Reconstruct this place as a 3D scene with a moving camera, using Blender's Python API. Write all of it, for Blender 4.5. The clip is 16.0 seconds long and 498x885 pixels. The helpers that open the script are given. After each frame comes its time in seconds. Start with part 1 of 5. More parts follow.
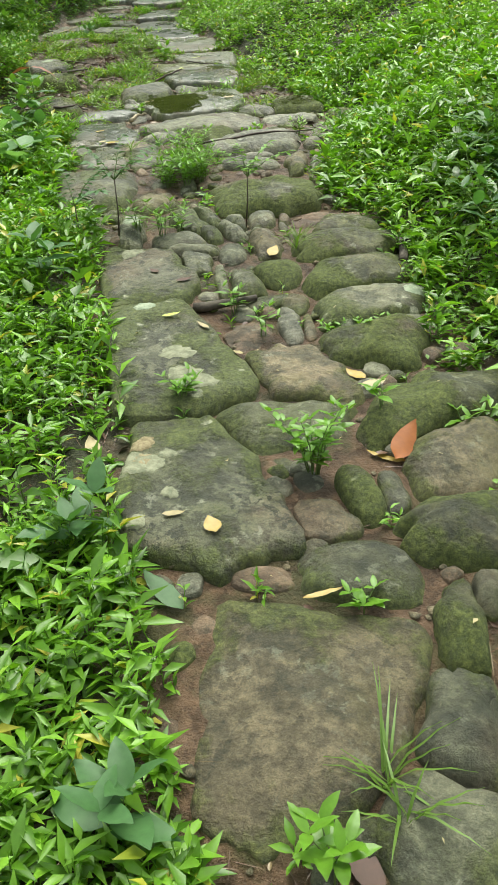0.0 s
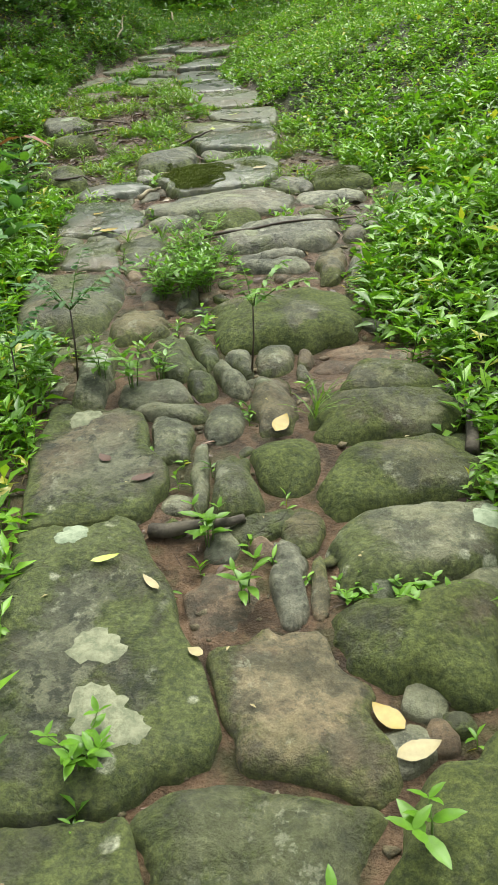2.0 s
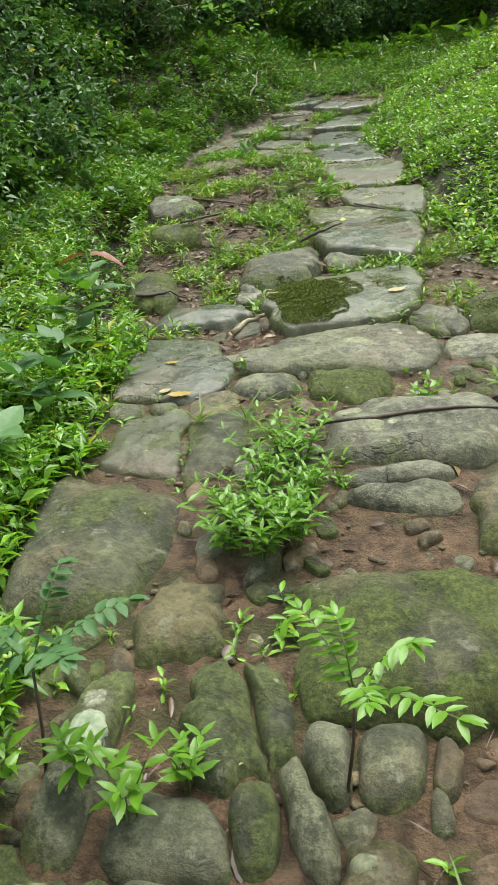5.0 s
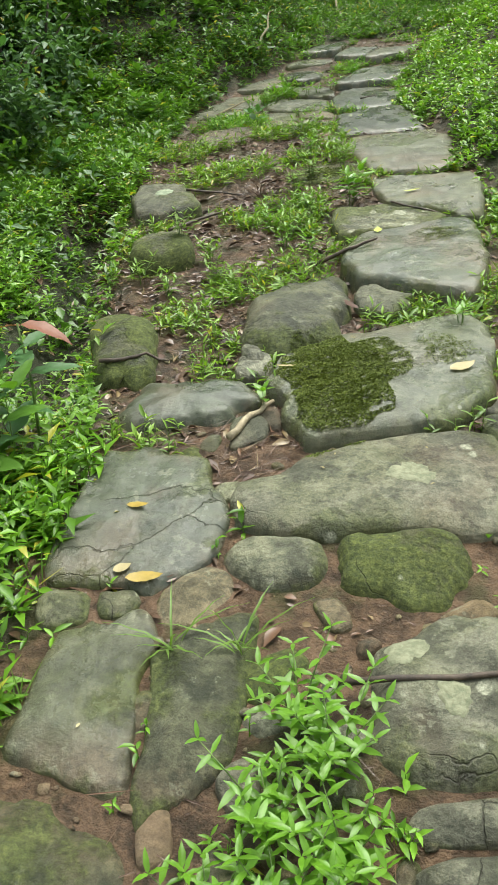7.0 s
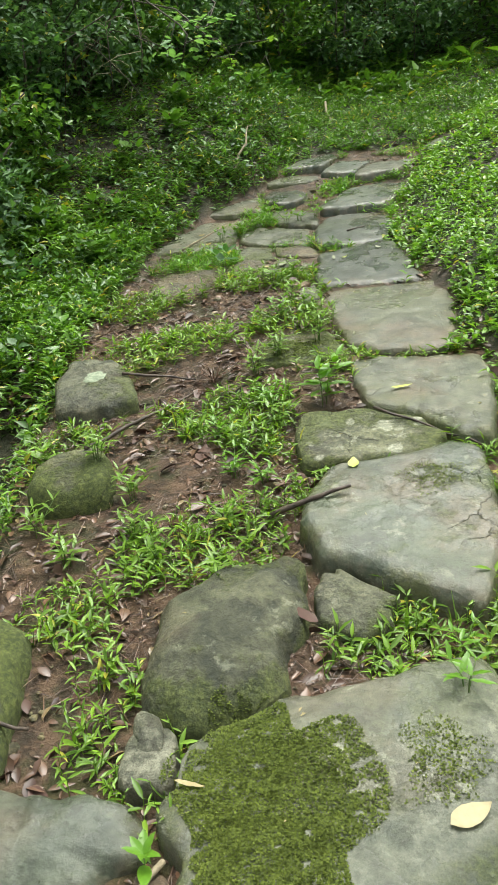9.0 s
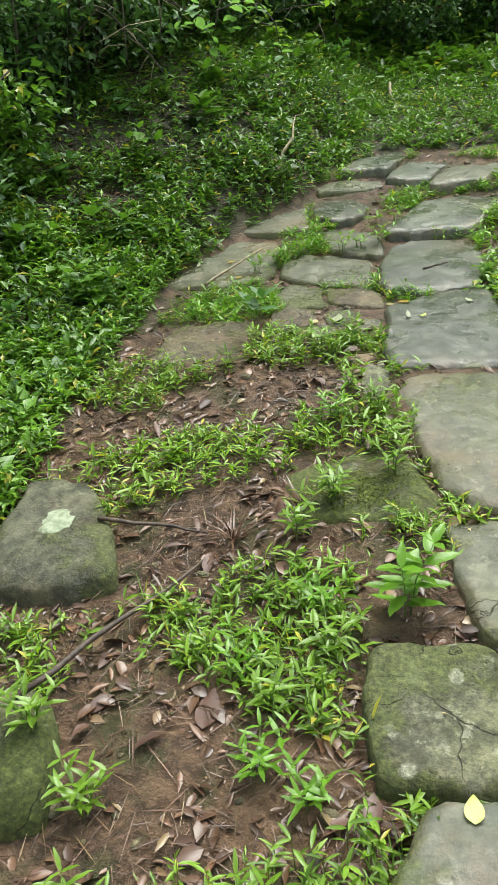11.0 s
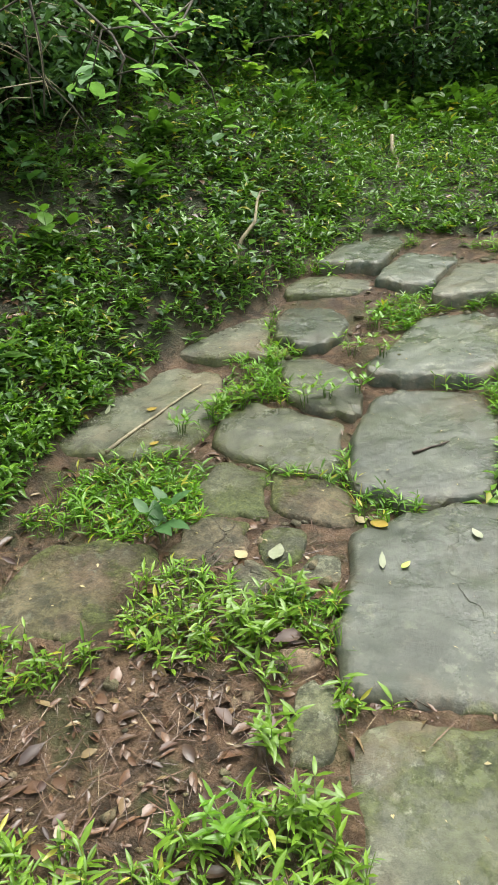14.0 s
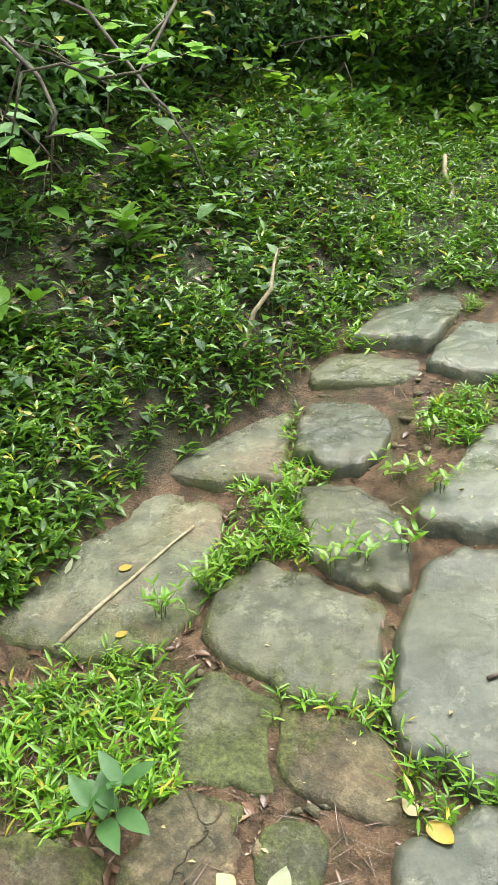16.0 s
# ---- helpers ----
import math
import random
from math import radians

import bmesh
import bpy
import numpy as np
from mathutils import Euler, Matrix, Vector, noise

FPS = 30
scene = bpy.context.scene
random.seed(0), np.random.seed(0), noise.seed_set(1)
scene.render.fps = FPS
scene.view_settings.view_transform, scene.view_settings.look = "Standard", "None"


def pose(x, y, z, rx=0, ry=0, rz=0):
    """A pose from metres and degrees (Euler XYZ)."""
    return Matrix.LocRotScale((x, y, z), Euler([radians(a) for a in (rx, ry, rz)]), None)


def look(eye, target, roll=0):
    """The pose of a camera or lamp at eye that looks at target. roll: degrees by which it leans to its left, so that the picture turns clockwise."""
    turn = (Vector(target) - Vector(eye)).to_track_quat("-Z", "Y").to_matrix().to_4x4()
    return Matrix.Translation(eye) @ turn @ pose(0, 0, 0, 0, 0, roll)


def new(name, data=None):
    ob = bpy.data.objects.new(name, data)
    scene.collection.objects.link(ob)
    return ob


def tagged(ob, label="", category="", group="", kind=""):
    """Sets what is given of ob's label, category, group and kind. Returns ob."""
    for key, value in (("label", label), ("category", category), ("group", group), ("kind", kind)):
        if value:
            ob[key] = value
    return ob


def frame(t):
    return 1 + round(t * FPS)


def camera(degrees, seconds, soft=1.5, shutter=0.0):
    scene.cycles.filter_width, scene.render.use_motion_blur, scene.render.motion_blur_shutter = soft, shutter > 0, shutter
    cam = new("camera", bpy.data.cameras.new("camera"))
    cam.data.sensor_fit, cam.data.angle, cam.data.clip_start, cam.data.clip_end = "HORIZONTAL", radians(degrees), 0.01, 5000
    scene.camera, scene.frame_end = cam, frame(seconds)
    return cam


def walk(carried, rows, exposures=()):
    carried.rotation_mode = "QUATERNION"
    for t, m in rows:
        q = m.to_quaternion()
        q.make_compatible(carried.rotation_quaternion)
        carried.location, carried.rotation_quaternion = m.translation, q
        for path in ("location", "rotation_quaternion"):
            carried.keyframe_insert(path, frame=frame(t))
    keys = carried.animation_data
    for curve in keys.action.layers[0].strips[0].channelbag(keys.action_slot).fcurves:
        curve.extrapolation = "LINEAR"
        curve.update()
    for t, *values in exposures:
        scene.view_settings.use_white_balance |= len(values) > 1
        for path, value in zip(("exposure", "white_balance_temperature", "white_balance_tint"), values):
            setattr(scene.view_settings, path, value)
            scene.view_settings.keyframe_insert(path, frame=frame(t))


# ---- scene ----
cam = camera(35.4, 16.0)
PATH = [
    (0, (0.077, 0.305, 1.394), (0.017, 2.141, 0.602), -2.8),
    (0.5, (0.212, 0.631, 1.509), (0.156, 2.492, 0.778), -2.4),
    (1, (0.218, 0.887, 1.497), (0.138, 2.745, 0.762), -0.4),
    (1.5, (0.189, 1.256, 1.6), (0.023, 3.11, 0.869), -0.9),
    (2, (0.254, 1.543, 1.601), (0.05, 3.401, 0.888), -3.0),
    (2.2, (0.286, 1.717, 1.63), (0.057, 3.557, 0.881), -2.6),
    (2.5, (0.364, 1.892, 1.731), (-0.027, 3.711, 0.997), -5.4),
    (3, (0.327, 2.039, 1.781), (-0.156, 3.863, 1.117), -5.2),
    (3.5, (0.221, 2.331, 1.858), (-0.294, 4.146, 1.192), -4.0),
    (4, (0.236, 2.519, 1.923), (-0.285, 4.344, 1.291), -2.9),
    (4.2, (0.292, 2.612, 1.937), (-0.232, 4.447, 1.339), -2.8),
    (6.3, (-0.06, 3.771, 2.181), (-0.604, 5.546, 1.438), -3.3),
    (6.5, (-0.056, 3.934, 2.237), (-0.609, 5.702, 1.481), -3.6),
    (7, (-0.095, 4.184, 2.282), (-0.658, 5.94, 1.507), -3.7),
    (7.5, (-0.169, 4.576, 2.395), (-0.739, 6.333, 1.629), -4.4),
    (8, (-0.167, 4.814, 2.465), (-0.674, 6.578, 1.671), -4.0),
    (8.5, (-0.088, 5.243, 2.513), (-0.616, 7.004, 1.727), -5.7),
    (9, (-0.128, 5.466, 2.711), (-0.734, 7.264, 2.081), -4.6),
    (9.2, (-0.158, 5.572, 2.706), (-0.794, 7.361, 2.08), -3.3),
    (11.3, (-0.623, 6.95, 3.012), (-1.304, 8.676, 2.265), -3.1),
    (11.5, (-0.648, 7.008, 3.026), (-1.328, 8.722, 2.25), -2.9),
    (12, (-0.739, 7.307, 3.043), (-1.336, 9.074, 2.321), -2.0),
    (12.5, (-0.822, 7.623, 3.16), (-1.329, 9.421, 2.443), -1.4),
    (13, (-0.764, 7.898, 3.175), (-1.265, 9.681, 2.42), -1.5),
    (13.5, (-0.705, 8.256, 3.329), (-1.253, 10.016, 2.555), -1.2),
    (14, (-0.74, 8.382, 3.379), (-1.435, 10.122, 2.678), -1.5),
    (14.5, (-0.859, 8.692, 3.397), (-1.581, 10.429, 2.718), -1.6),
    (15, (-0.94, 8.934, 3.47), (-1.682, 10.662, 2.791), -1.9),
    (15.5, (-0.977, 9.056, 3.545), (-1.714, 10.775, 2.836), -2.3),
    (16, (-1.001, 9.378, 3.609), (-1.793, 11.065, 2.881), -2.9),
]
SKY, SUN = 0.15, 2.4
EXPOSURES = [(0, 0.80, 6550, 3), (6, 0.86, 6500, 4), (9, 0.98, 6450, 6), (11, 1.04, 6400, 7), (13, 1.08, 6400, 7), (14.5, 1.22, 6500, 8), (16, 1.55, 6550, 8)]
walk(cam, [(t, look(eye, target, roll)) for t, eye, target, roll in PATH], EXPOSURES)

# ---- world and light: an overcast wet day ----
world = bpy.data.worlds.new("sky")
scene.world = world
world.use_nodes = True
wn = world.node_tree.nodes
sky = wn.new("ShaderNodeTexSky")
sky.sky_type, sky.sun_disc = "NISHITA", False
sky.sun_elevation, sky.sun_rotation = radians(71.7), radians(14.0)
sky.air_density, sky.dust_density, sky.ozone_density = 1.0, 4.0, 1.0
grey = wn.new("ShaderNodeHueSaturation")
grey.inputs["Saturation"].default_value = 0.25
world.node_tree.links.new(sky.outputs[0], grey.inputs["Color"])
world.node_tree.links.new(grey.outputs[0], wn["Background"].inputs[0])
wn["Background"].inputs[1].default_value = SKY

sun = new("sun", bpy.data.lights.new("sun", "SUN"))
sun.data.energy, sun.data.angle, sun.data.color = SUN, radians(46), (1.0, 0.97, 0.89)
sun.matrix_world = look((0.8, 3.2, 10), (0, 0, 0))


# ---- materials ----
def nodes_of(name):
    m = bpy.data.materials.new(name)
    m.use_nodes = True
    t = m.node_tree
    return m, t, t.nodes["Principled BSDF"]


def add(t, kind, **sockets):
    n = t.nodes.new(kind)
    for key, value in sockets.items():
        n.inputs[key.replace("_", " ")].default_value = value
    return n


def noise_tex(t, scale, detail=4.0, rough=0.6, vector=None):
    n = add(t, "ShaderNodeTexNoise", Scale=scale, Detail=detail, Roughness=rough)
    if vector:
        t.links.new(vector, n.inputs["Vector"])
    return n.outputs["Fac"]


def ramp(t, fac, stops):
    n = t.nodes.new("ShaderNodeValToRGB")
    el = n.color_ramp.elements
    while len(el) < len(stops):
        el.new(0.5)
    for e, (pos, col) in zip(el, stops):
        e.position = pos
        e.color = (*col, 1) if len(col) == 3 else col
    t.links.new(fac, n.inputs["Fac"])
    return n.outputs["Color"]


def step(t, fac, low, high):
    n = add(t, "ShaderNodeMapRange", From_Min=low, From_Max=high)
    n.interpolation_type = "SMOOTHSTEP"
    t.links.new(fac, n.inputs["Value"])
    return n.outputs["Result"]


def calc(t, op, a, b):
    n = t.nodes.new("ShaderNodeMath")
    n.operation = op
    for i, v in enumerate((a, b)):
        if isinstance(v, (int, float)):
            n.inputs[i].default_value = v
        else:
            t.links.new(v, n.inputs[i])
    return n.outputs[0]


def blend(t, fac, a, b, kind="MIX"):
    n = t.nodes.new("ShaderNodeMix")
    n.data_type, n.blend_type = "RGBA", kind
    for sock, v in ((n.inputs[0], fac), (n.inputs[6], a), (n.inputs[7], b)):
        if isinstance(v, (int, float)):
            sock.default_value = v
        elif isinstance(v, tuple):
            sock.default_value = (*v, 1)
        else:
            t.links.new(v, sock)
    return n.outputs[2]


def bump(t, bsdf, height, strength, distance):
    n = add(t, "ShaderNodeBump", Strength=strength, Distance=distance)
    t.links.new(height, n.inputs["Height"])
    t.links.new(n.outputs[0], bsdf.inputs["Normal"])


def stone_material(name, tone_a, tone_b, moss, lichen, rough, wet, soil=0.35, blotch=0.6, speckle=0.25, worn=0.0):
    """Weathered sandstone: two tones, black algae, moss film, crusts of lichen, washed-up soil, hair cracks and damp patches."""
    m, t, b = nodes_of(name)
    place = t.nodes.new("ShaderNodeTexCoord").outputs["Object"]
    chance = t.nodes.new("ShaderNodeObjectInfo").outputs["Random"]
    rim = t.nodes.new("ShaderNodeAttribute")
    rim.attribute_name = "rim"
    rim = rim.outputs["Fac"]
    big = noise_tex(t, 2.7, 6, 0.6, place)
    mid = noise_tex(t, 11.0, 9, 0.7, place)
    fine = noise_tex(t, 62.0, 8, 0.78, place)
    grit = noise_tex(t, 240.0, 3, 0.7, place)
    base = blend(t, step(t, mid, 0.34, 0.66), tuple(c * (0.62 + 0.25 * worn) for c in tone_a), tuple(c * (1.18 - 0.12 * worn) for c in tone_b))
    film = step(t, noise_tex(t, 1.9, 6, 0.62, place), 0.46, 0.60)
    base = blend(t, calc(t, "MULTIPLY", film, 0.45), base, (tone_b[0] * 0.80, tone_b[1] * 0.86, tone_b[2] * 0.55))
    algae = calc(t, "MULTIPLY", step(t, noise_tex(t, 5.6, 10, 0.74, place), 0.50, 0.575), blotch)
    base = blend(t, algae, base, (0.030, 0.035, 0.020))
    earth = calc(t, "ADD", step(t, noise_tex(t, 2.3, 5, 0.6, place), 0.50, 0.68), calc(t, "MULTIPLY", calc(t, "POWER", rim, 9.0), step(t, mid, 0.40, 0.62)))
    base = blend(t, calc(t, "MULTIPLY", calc(t, "MINIMUM", earth, 1.0), soil), base, blend(t, fine, (0.135, 0.088, 0.050), (0.225, 0.150, 0.092)))
    flecks = calc(t, "MULTIPLY", step(t, noise_tex(t, 34.0, 7, 0.7, place), 0.50, 0.56), step(t, noise_tex(t, 4.3, 4, 0.6, place), 0.40, 0.56))
    base = blend(t, calc(t, "MULTIPLY", flecks, min(0.95, speckle + 0.2)), base, (0.028, 0.032, 0.018))
    pale = calc(t, "MULTIPLY", step(t, noise_tex(t, 19.0, 8, 0.72, place), 0.55, 0.61), step(t, noise_tex(t, 3.9, 4, 0.6, place), 0.44, 0.57))
    base = blend(t, calc(t, "MULTIPLY", pale, 0.30 + 0.45 * lichen), base, (0.31, 0.32, 0.225))
    shade = add(t, "ShaderNodeMapRange", To_Min=0.74, To_Max=1.2)
    t.links.new(chance, shade.inputs["Value"])
    base = blend(t, 1.0, base, shade.outputs[0], "MULTIPLY")
    climb = calc(t, "MULTIPLY", calc(t, "POWER", rim, 4.0), 0.16)
    moss_mask = calc(t, "MULTIPLY", step(t, calc(t, "ADD", climb, calc(t, "ADD", big, calc(t, "MULTIPLY", mid, 0.5))), 1.06 - moss * 0.6, 1.18 - moss * 0.6), min(0.88, 0.3 + moss))
    green = ramp(t, fine, [(0.32, (0.026, 0.042, 0.008)), (0.5, (0.070, 0.092, 0.018)), (0.7, (0.135, 0.155, 0.038))])
    base = blend(t, moss_mask, base, green)
    cells = t.nodes.new("ShaderNodeTexVoronoi")
    cells.inputs["Scale"].default_value = 9.0
    t.links.new(place, cells.inputs["Vector"])
    spots = calc(t, "ADD", cells.outputs["Distance"], calc(t, "MULTIPLY", mid, 0.5))
    crust = calc(t, "MULTIPLY", step(t, spots, 0.30 + 0.24 * lichen, 0.22 + 0.24 * lichen), step(t, big, 0.62 - 0.2 * lichen, 0.7 - 0.2 * lichen))
    base = blend(t, calc(t, "MULTIPLY", crust, 0.75), base, blend(t, step(t, fine, 0.4, 0.6), (0.30, 0.32, 0.22), (0.48, 0.48, 0.36)))
    bent = t.nodes.new("ShaderNodeVectorMath")
    bent.operation = "MULTIPLY_ADD"
    bent.inputs[1].default_value = (0.22, 0.22, 0.22)
    wander = add(t, "ShaderNodeTexNoise", Scale=5.0, Detail=5.0)
    t.links.new(place, wander.inputs["Vector"])
    t.links.new(wander.outputs["Color"], bent.inputs[0])
    t.links.new(place, bent.inputs[2])
    split = t.nodes.new("ShaderNodeTexVoronoi")
    split.feature = "DISTANCE_TO_EDGE"
    split.inputs["Scale"].default_value = 2.6
    t.links.new(bent.outputs[0], split.inputs["Vector"])
    crack = calc(t, "MULTIPLY", step(t, split.outputs["Distance"], 0.007, 0.001), step(t, noise_tex(t, 1.4, 3, 0.5, place), 0.54, 0.62))
    base = blend(t, calc(t, "MULTIPLY", crack, 0.6), base, (0.035, 0.030, 0.020))
    grain = blend(t, 0.75 - 0.4 * worn, base, ramp(t, fine, [(0.32, (0.50, 0.50, 0.50)), (0.68, (1.38, 1.38, 1.38))]), "MULTIPLY")
    grain = blend(t, 0.5 - 0.3 * worn, grain, ramp(t, grit, [(0.3, (0.6, 0.6, 0.6)), (0.7, (1.35, 1.35, 1.35))]), "MULTIPLY")
    t.links.new(grain, b.inputs["Base Color"])
    damp = calc(t, "MULTIPLY", step(t, calc(t, "ADD", big, calc(t, "MULTIPLY", fine, 0.15)), 0.72 - 0.16 * wet, 0.78 - 0.16 * wet), wet)
    gloss = calc(t, "SUBTRACT", calc(t, "ADD", rough - 0.10, calc(t, "MULTIPLY", fine, 0.26)), calc(t, "MULTIPLY", damp, 0.34))
    t.links.new(calc(t, "MAXIMUM", calc(t, "ADD", gloss, calc(t, "MULTIPLY", moss_mask, 0.3)), 0.07), b.inputs["Roughness"])
    height = calc(t, "ADD", calc(t, "MULTIPLY", mid, 0.75), calc(t, "ADD", calc(t, "MULTIPLY", fine, 0.2), calc(t, "MULTIPLY", moss_mask, 0.25)))
    bump(t, b, calc(t, "SUBTRACT", height, calc(t, "MULTIPLY", crack, 0.3)), 1.0, 0.03 - 0.027 * worn)
    return m


STONE = {
    "slab": stone_material("slab_stone", (0.074, 0.082, 0.050), (0.132, 0.138, 0.090), 0.34, 0.3, 0.36, 0.8, 0.45, 0.4, 0.2, 0.6),
    "mottled": stone_material("mottled_slab_stone", (0.083, 0.088, 0.049), (0.155, 0.158, 0.098), 0.54, 0.6, 0.52, 0.5, 0.4, 0.75, 0.9),
    "pale": stone_material("pale_stone", (0.147, 0.150, 0.099), (0.230, 0.230, 0.162), 0.28, 0.5, 0.56, 0.4),
    "grey": stone_material("grey_stone", (0.098, 0.107, 0.065), (0.177, 0.179, 0.113), 0.42, 0.35, 0.56, 0.4),
    "brown": stone_material("brown_stone", (0.124, 0.109, 0.057), (0.216, 0.179, 0.103), 0.44, 0.25, 0.60, 0.3, 0.75),
    "dark": stone_material("dark_stone", (0.058, 0.066, 0.036), (0.125, 0.128, 0.072), 0.50, 0.3, 0.52, 0.45),
    "moss": stone_material("green_stone", (0.072, 0.081, 0.034), (0.140, 0.142, 0.065), 0.64, 0.3, 0.62, 0.3),
    "mossy_slab": stone_material("mossy_slab_stone", (0.086, 0.098, 0.068), (0.140, 0.148, 0.106), 0.28, 0.3, 0.28, 0.9, 0.2, 0.3, 0.2, 0.6),
    "lichen": stone_material("crusted_stone", (0.115, 0.125, 0.070), (0.215, 0.215, 0.138), 0.48, 1.0, 0.6, 0.3),
    "red": stone_material("earthy_stone", (0.135, 0.092, 0.054), (0.200, 0.140, 0.088), 0.20, 0.15, 0.65, 0.3, 0.9),
    "wet": stone_material("wet_slab_stone", (0.062, 0.077, 0.054), (0.102, 0.116, 0.085), 0.26, 0.15, 0.36, 0.95, 0.35, 0.35, 0.2, 0.75),
}


def soil_material():
    m, t, b = nodes_of("red_brown_soil")
    place = t.nodes.new("ShaderNodeTexCoord").outputs["Object"]
    big, mid, fine = noise_tex(t, 1.7, 5, 0.6, place), noise_tex(t, 17.0, 6, 0.7, place), noise_tex(t, 120.0, 4, 0.7, place)
    c = blend(t, step(t, mid, 0.35, 0.65), (0.070, 0.043, 0.024), (0.215, 0.138, 0.085))
    c = blend(t, step(t, big, 0.4, 0.62), c, blend(t, step(t, mid, 0.4, 0.6), (0.045, 0.031, 0.019), (0.155, 0.098, 0.060)))
    c = blend(t, calc(t, "MULTIPLY", step(t, noise_tex(t, 5.0, 5, 0.6, place), 0.50, 0.62), 0.6), c, (0.05, 0.065, 0.02))
    # forest floor off the path: dark humus, with shade under the plants coloured in
    shaded_humus = t.nodes.new("ShaderNodeAttribute")
    shaded_humus.attribute_name = "shaded_humus"
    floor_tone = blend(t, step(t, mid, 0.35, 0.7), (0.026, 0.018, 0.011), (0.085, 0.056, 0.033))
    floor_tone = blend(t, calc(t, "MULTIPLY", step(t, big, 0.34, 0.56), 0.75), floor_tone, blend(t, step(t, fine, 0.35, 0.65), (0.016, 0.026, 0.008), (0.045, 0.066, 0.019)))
    c = blend(t, shaded_humus.outputs["Fac"], c, floor_tone)
    t.links.new(blend(t, 0.5, c, ramp(t, fine, [(0.3, (0.5, 0.5, 0.5)), (0.7, (1.3, 1.3, 1.3))]), "MULTIPLY"), b.inputs["Base Color"])
    t.links.new(calc(t, "ADD", calc(t, "ADD", 0.14, calc(t, "MULTIPLY", big, 0.55)), calc(t, "MULTIPLY", shaded_humus.outputs["Fac"], 0.4)), b.inputs["Roughness"])
    bump(t, b, calc(t, "ADD", mid, calc(t, "MULTIPLY", fine, 0.6)), 0.9, 0.03)
    return m


def leaf_material(name, dark, light, yellow=0.08, rough=0.36, through_light=0.3, old=(0.42, 0.36, 0.05)):
    """Living or fallen leaves: a tone of its own for each blade, paler light through it, blotches."""
    m, t, b = nodes_of(name)
    chance = t.nodes.new("ShaderNodeNewGeometry").outputs["Random Per Island"]
    place = t.nodes.new("ShaderNodeTexCoord").outputs["Object"]
    patch = noise_tex(t, 1.3, 3, 0.5, place)
    c = ramp(t, calc(t, "ADD", calc(t, "MULTIPLY", chance, 0.7), calc(t, "MULTIPLY", patch, 0.45)), [(0.08, tuple(c * 0.8 for c in dark)), (0.6, tuple(0.55 * (a + c) for a, c in zip(dark, light))), (0.98, tuple(c * 1.12 for c in light))])
    if yellow:
        c = blend(t, calc(t, "MULTIPLY", step(t, chance, 1.0 - yellow, 1.0 - yellow * 0.6), 0.8), c, old)
    spot = noise_tex(t, 60.0, 4, 0.6, place)
    c = blend(t, 0.35, c, ramp(t, spot, [(0.3, (0.6, 0.6, 0.6)), (0.7, (1.3, 1.3, 1.3))]), "MULTIPLY")
    t.links.new(c, b.inputs["Base Color"])
    b.inputs["Roughness"].default_value = rough
    if through_light:
        glow = t.nodes.new("ShaderNodeBsdfTranslucent")
        t.links.new(blend(t, 1.0, c, (1.5, 1.6, 0.7), "MULTIPLY"), glow.inputs["Color"])
        mix = t.nodes.new("ShaderNodeMixShader")
        mix.inputs[0].default_value = through_light
        t.links.new(b.outputs[0], mix.inputs[1])
        t.links.new(glow.outputs[0], mix.inputs[2])
        t.links.new(mix.outputs[0], t.nodes["Material Output"].inputs["Surface"])
    return m


def bark_material(name, dark, light, rough=0.8, scale=25.0):
    m, t, b = nodes_of(name)
    place = t.nodes.new("ShaderNodeTexCoord").outputs["Object"]
    n = noise_tex(t, scale, 6, 0.7, place)
    t.links.new(blend(t, step(t, n, 0.35, 0.65), dark, light), b.inputs["Base Color"])
    b.inputs["Roughness"].default_value = rough
    bump(t, b, n, 0.6, 0.01)
    return m


SOIL = soil_material()
FRESH = leaf_material("fresh_herb_leaf", (0.045, 0.13, 0.010), (0.20, 0.40, 0.030), 0.05)
MEADOW = leaf_material("meadow_leaf", (0.048, 0.128, 0.014), (0.21, 0.39, 0.040), 0.05)
YELLOWISH = leaf_material("pale_herb_leaf", (0.056, 0.132, 0.012), (0.22, 0.37, 0.036), 0.05)
# herb greens with the bank's tree shade in the colour; MIDGREEN is half-way
SHADE = leaf_material("shaded_bank_leaf", (0.028, 0.078, 0.014), (0.130, 0.265, 0.034), 0.04)
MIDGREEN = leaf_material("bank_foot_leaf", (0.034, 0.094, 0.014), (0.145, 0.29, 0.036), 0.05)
# dark green raised and turned bluish to carry the thicket's haze
DEEP = leaf_material("hazy_shrub_leaf", (0.030, 0.078, 0.034), (0.115, 0.220, 0.075), 0.02, 0.52)
BROAD = leaf_material("broad_leaf", (0.034, 0.100, 0.034), (0.095, 0.205, 0.060), 0.0, 0.52)
# broad leaf lightened: its sky sheen is mixed into the base colour
PALE = leaf_material("sheen_broad_leaf", (0.10, 0.21, 0.080), (0.19, 0.33, 0.135), 0.0, 0.48, 0.4)
# brighter green that holds the sunlight of lit leaf clusters in its colour
BRIGHT = leaf_material("sunlit_leaf", (0.14, 0.27, 0.04), (0.24, 0.38, 0.06), 0.0, 0.4, 0.4)
GRASS = leaf_material("grass_blade", (0.06, 0.14, 0.02), (0.19, 0.30, 0.05), 0.15, 0.45)
LITTER = leaf_material("leaf_litter", (0.034, 0.021, 0.015), (0.170, 0.092, 0.052), 0.12, 0.34, 0.0, (0.21, 0.16, 0.075))
WETLITTER = leaf_material("wet_leaf_litter", (0.030, 0.018, 0.014), (0.095, 0.048, 0.031), 0.0, 0.5, 0.0)
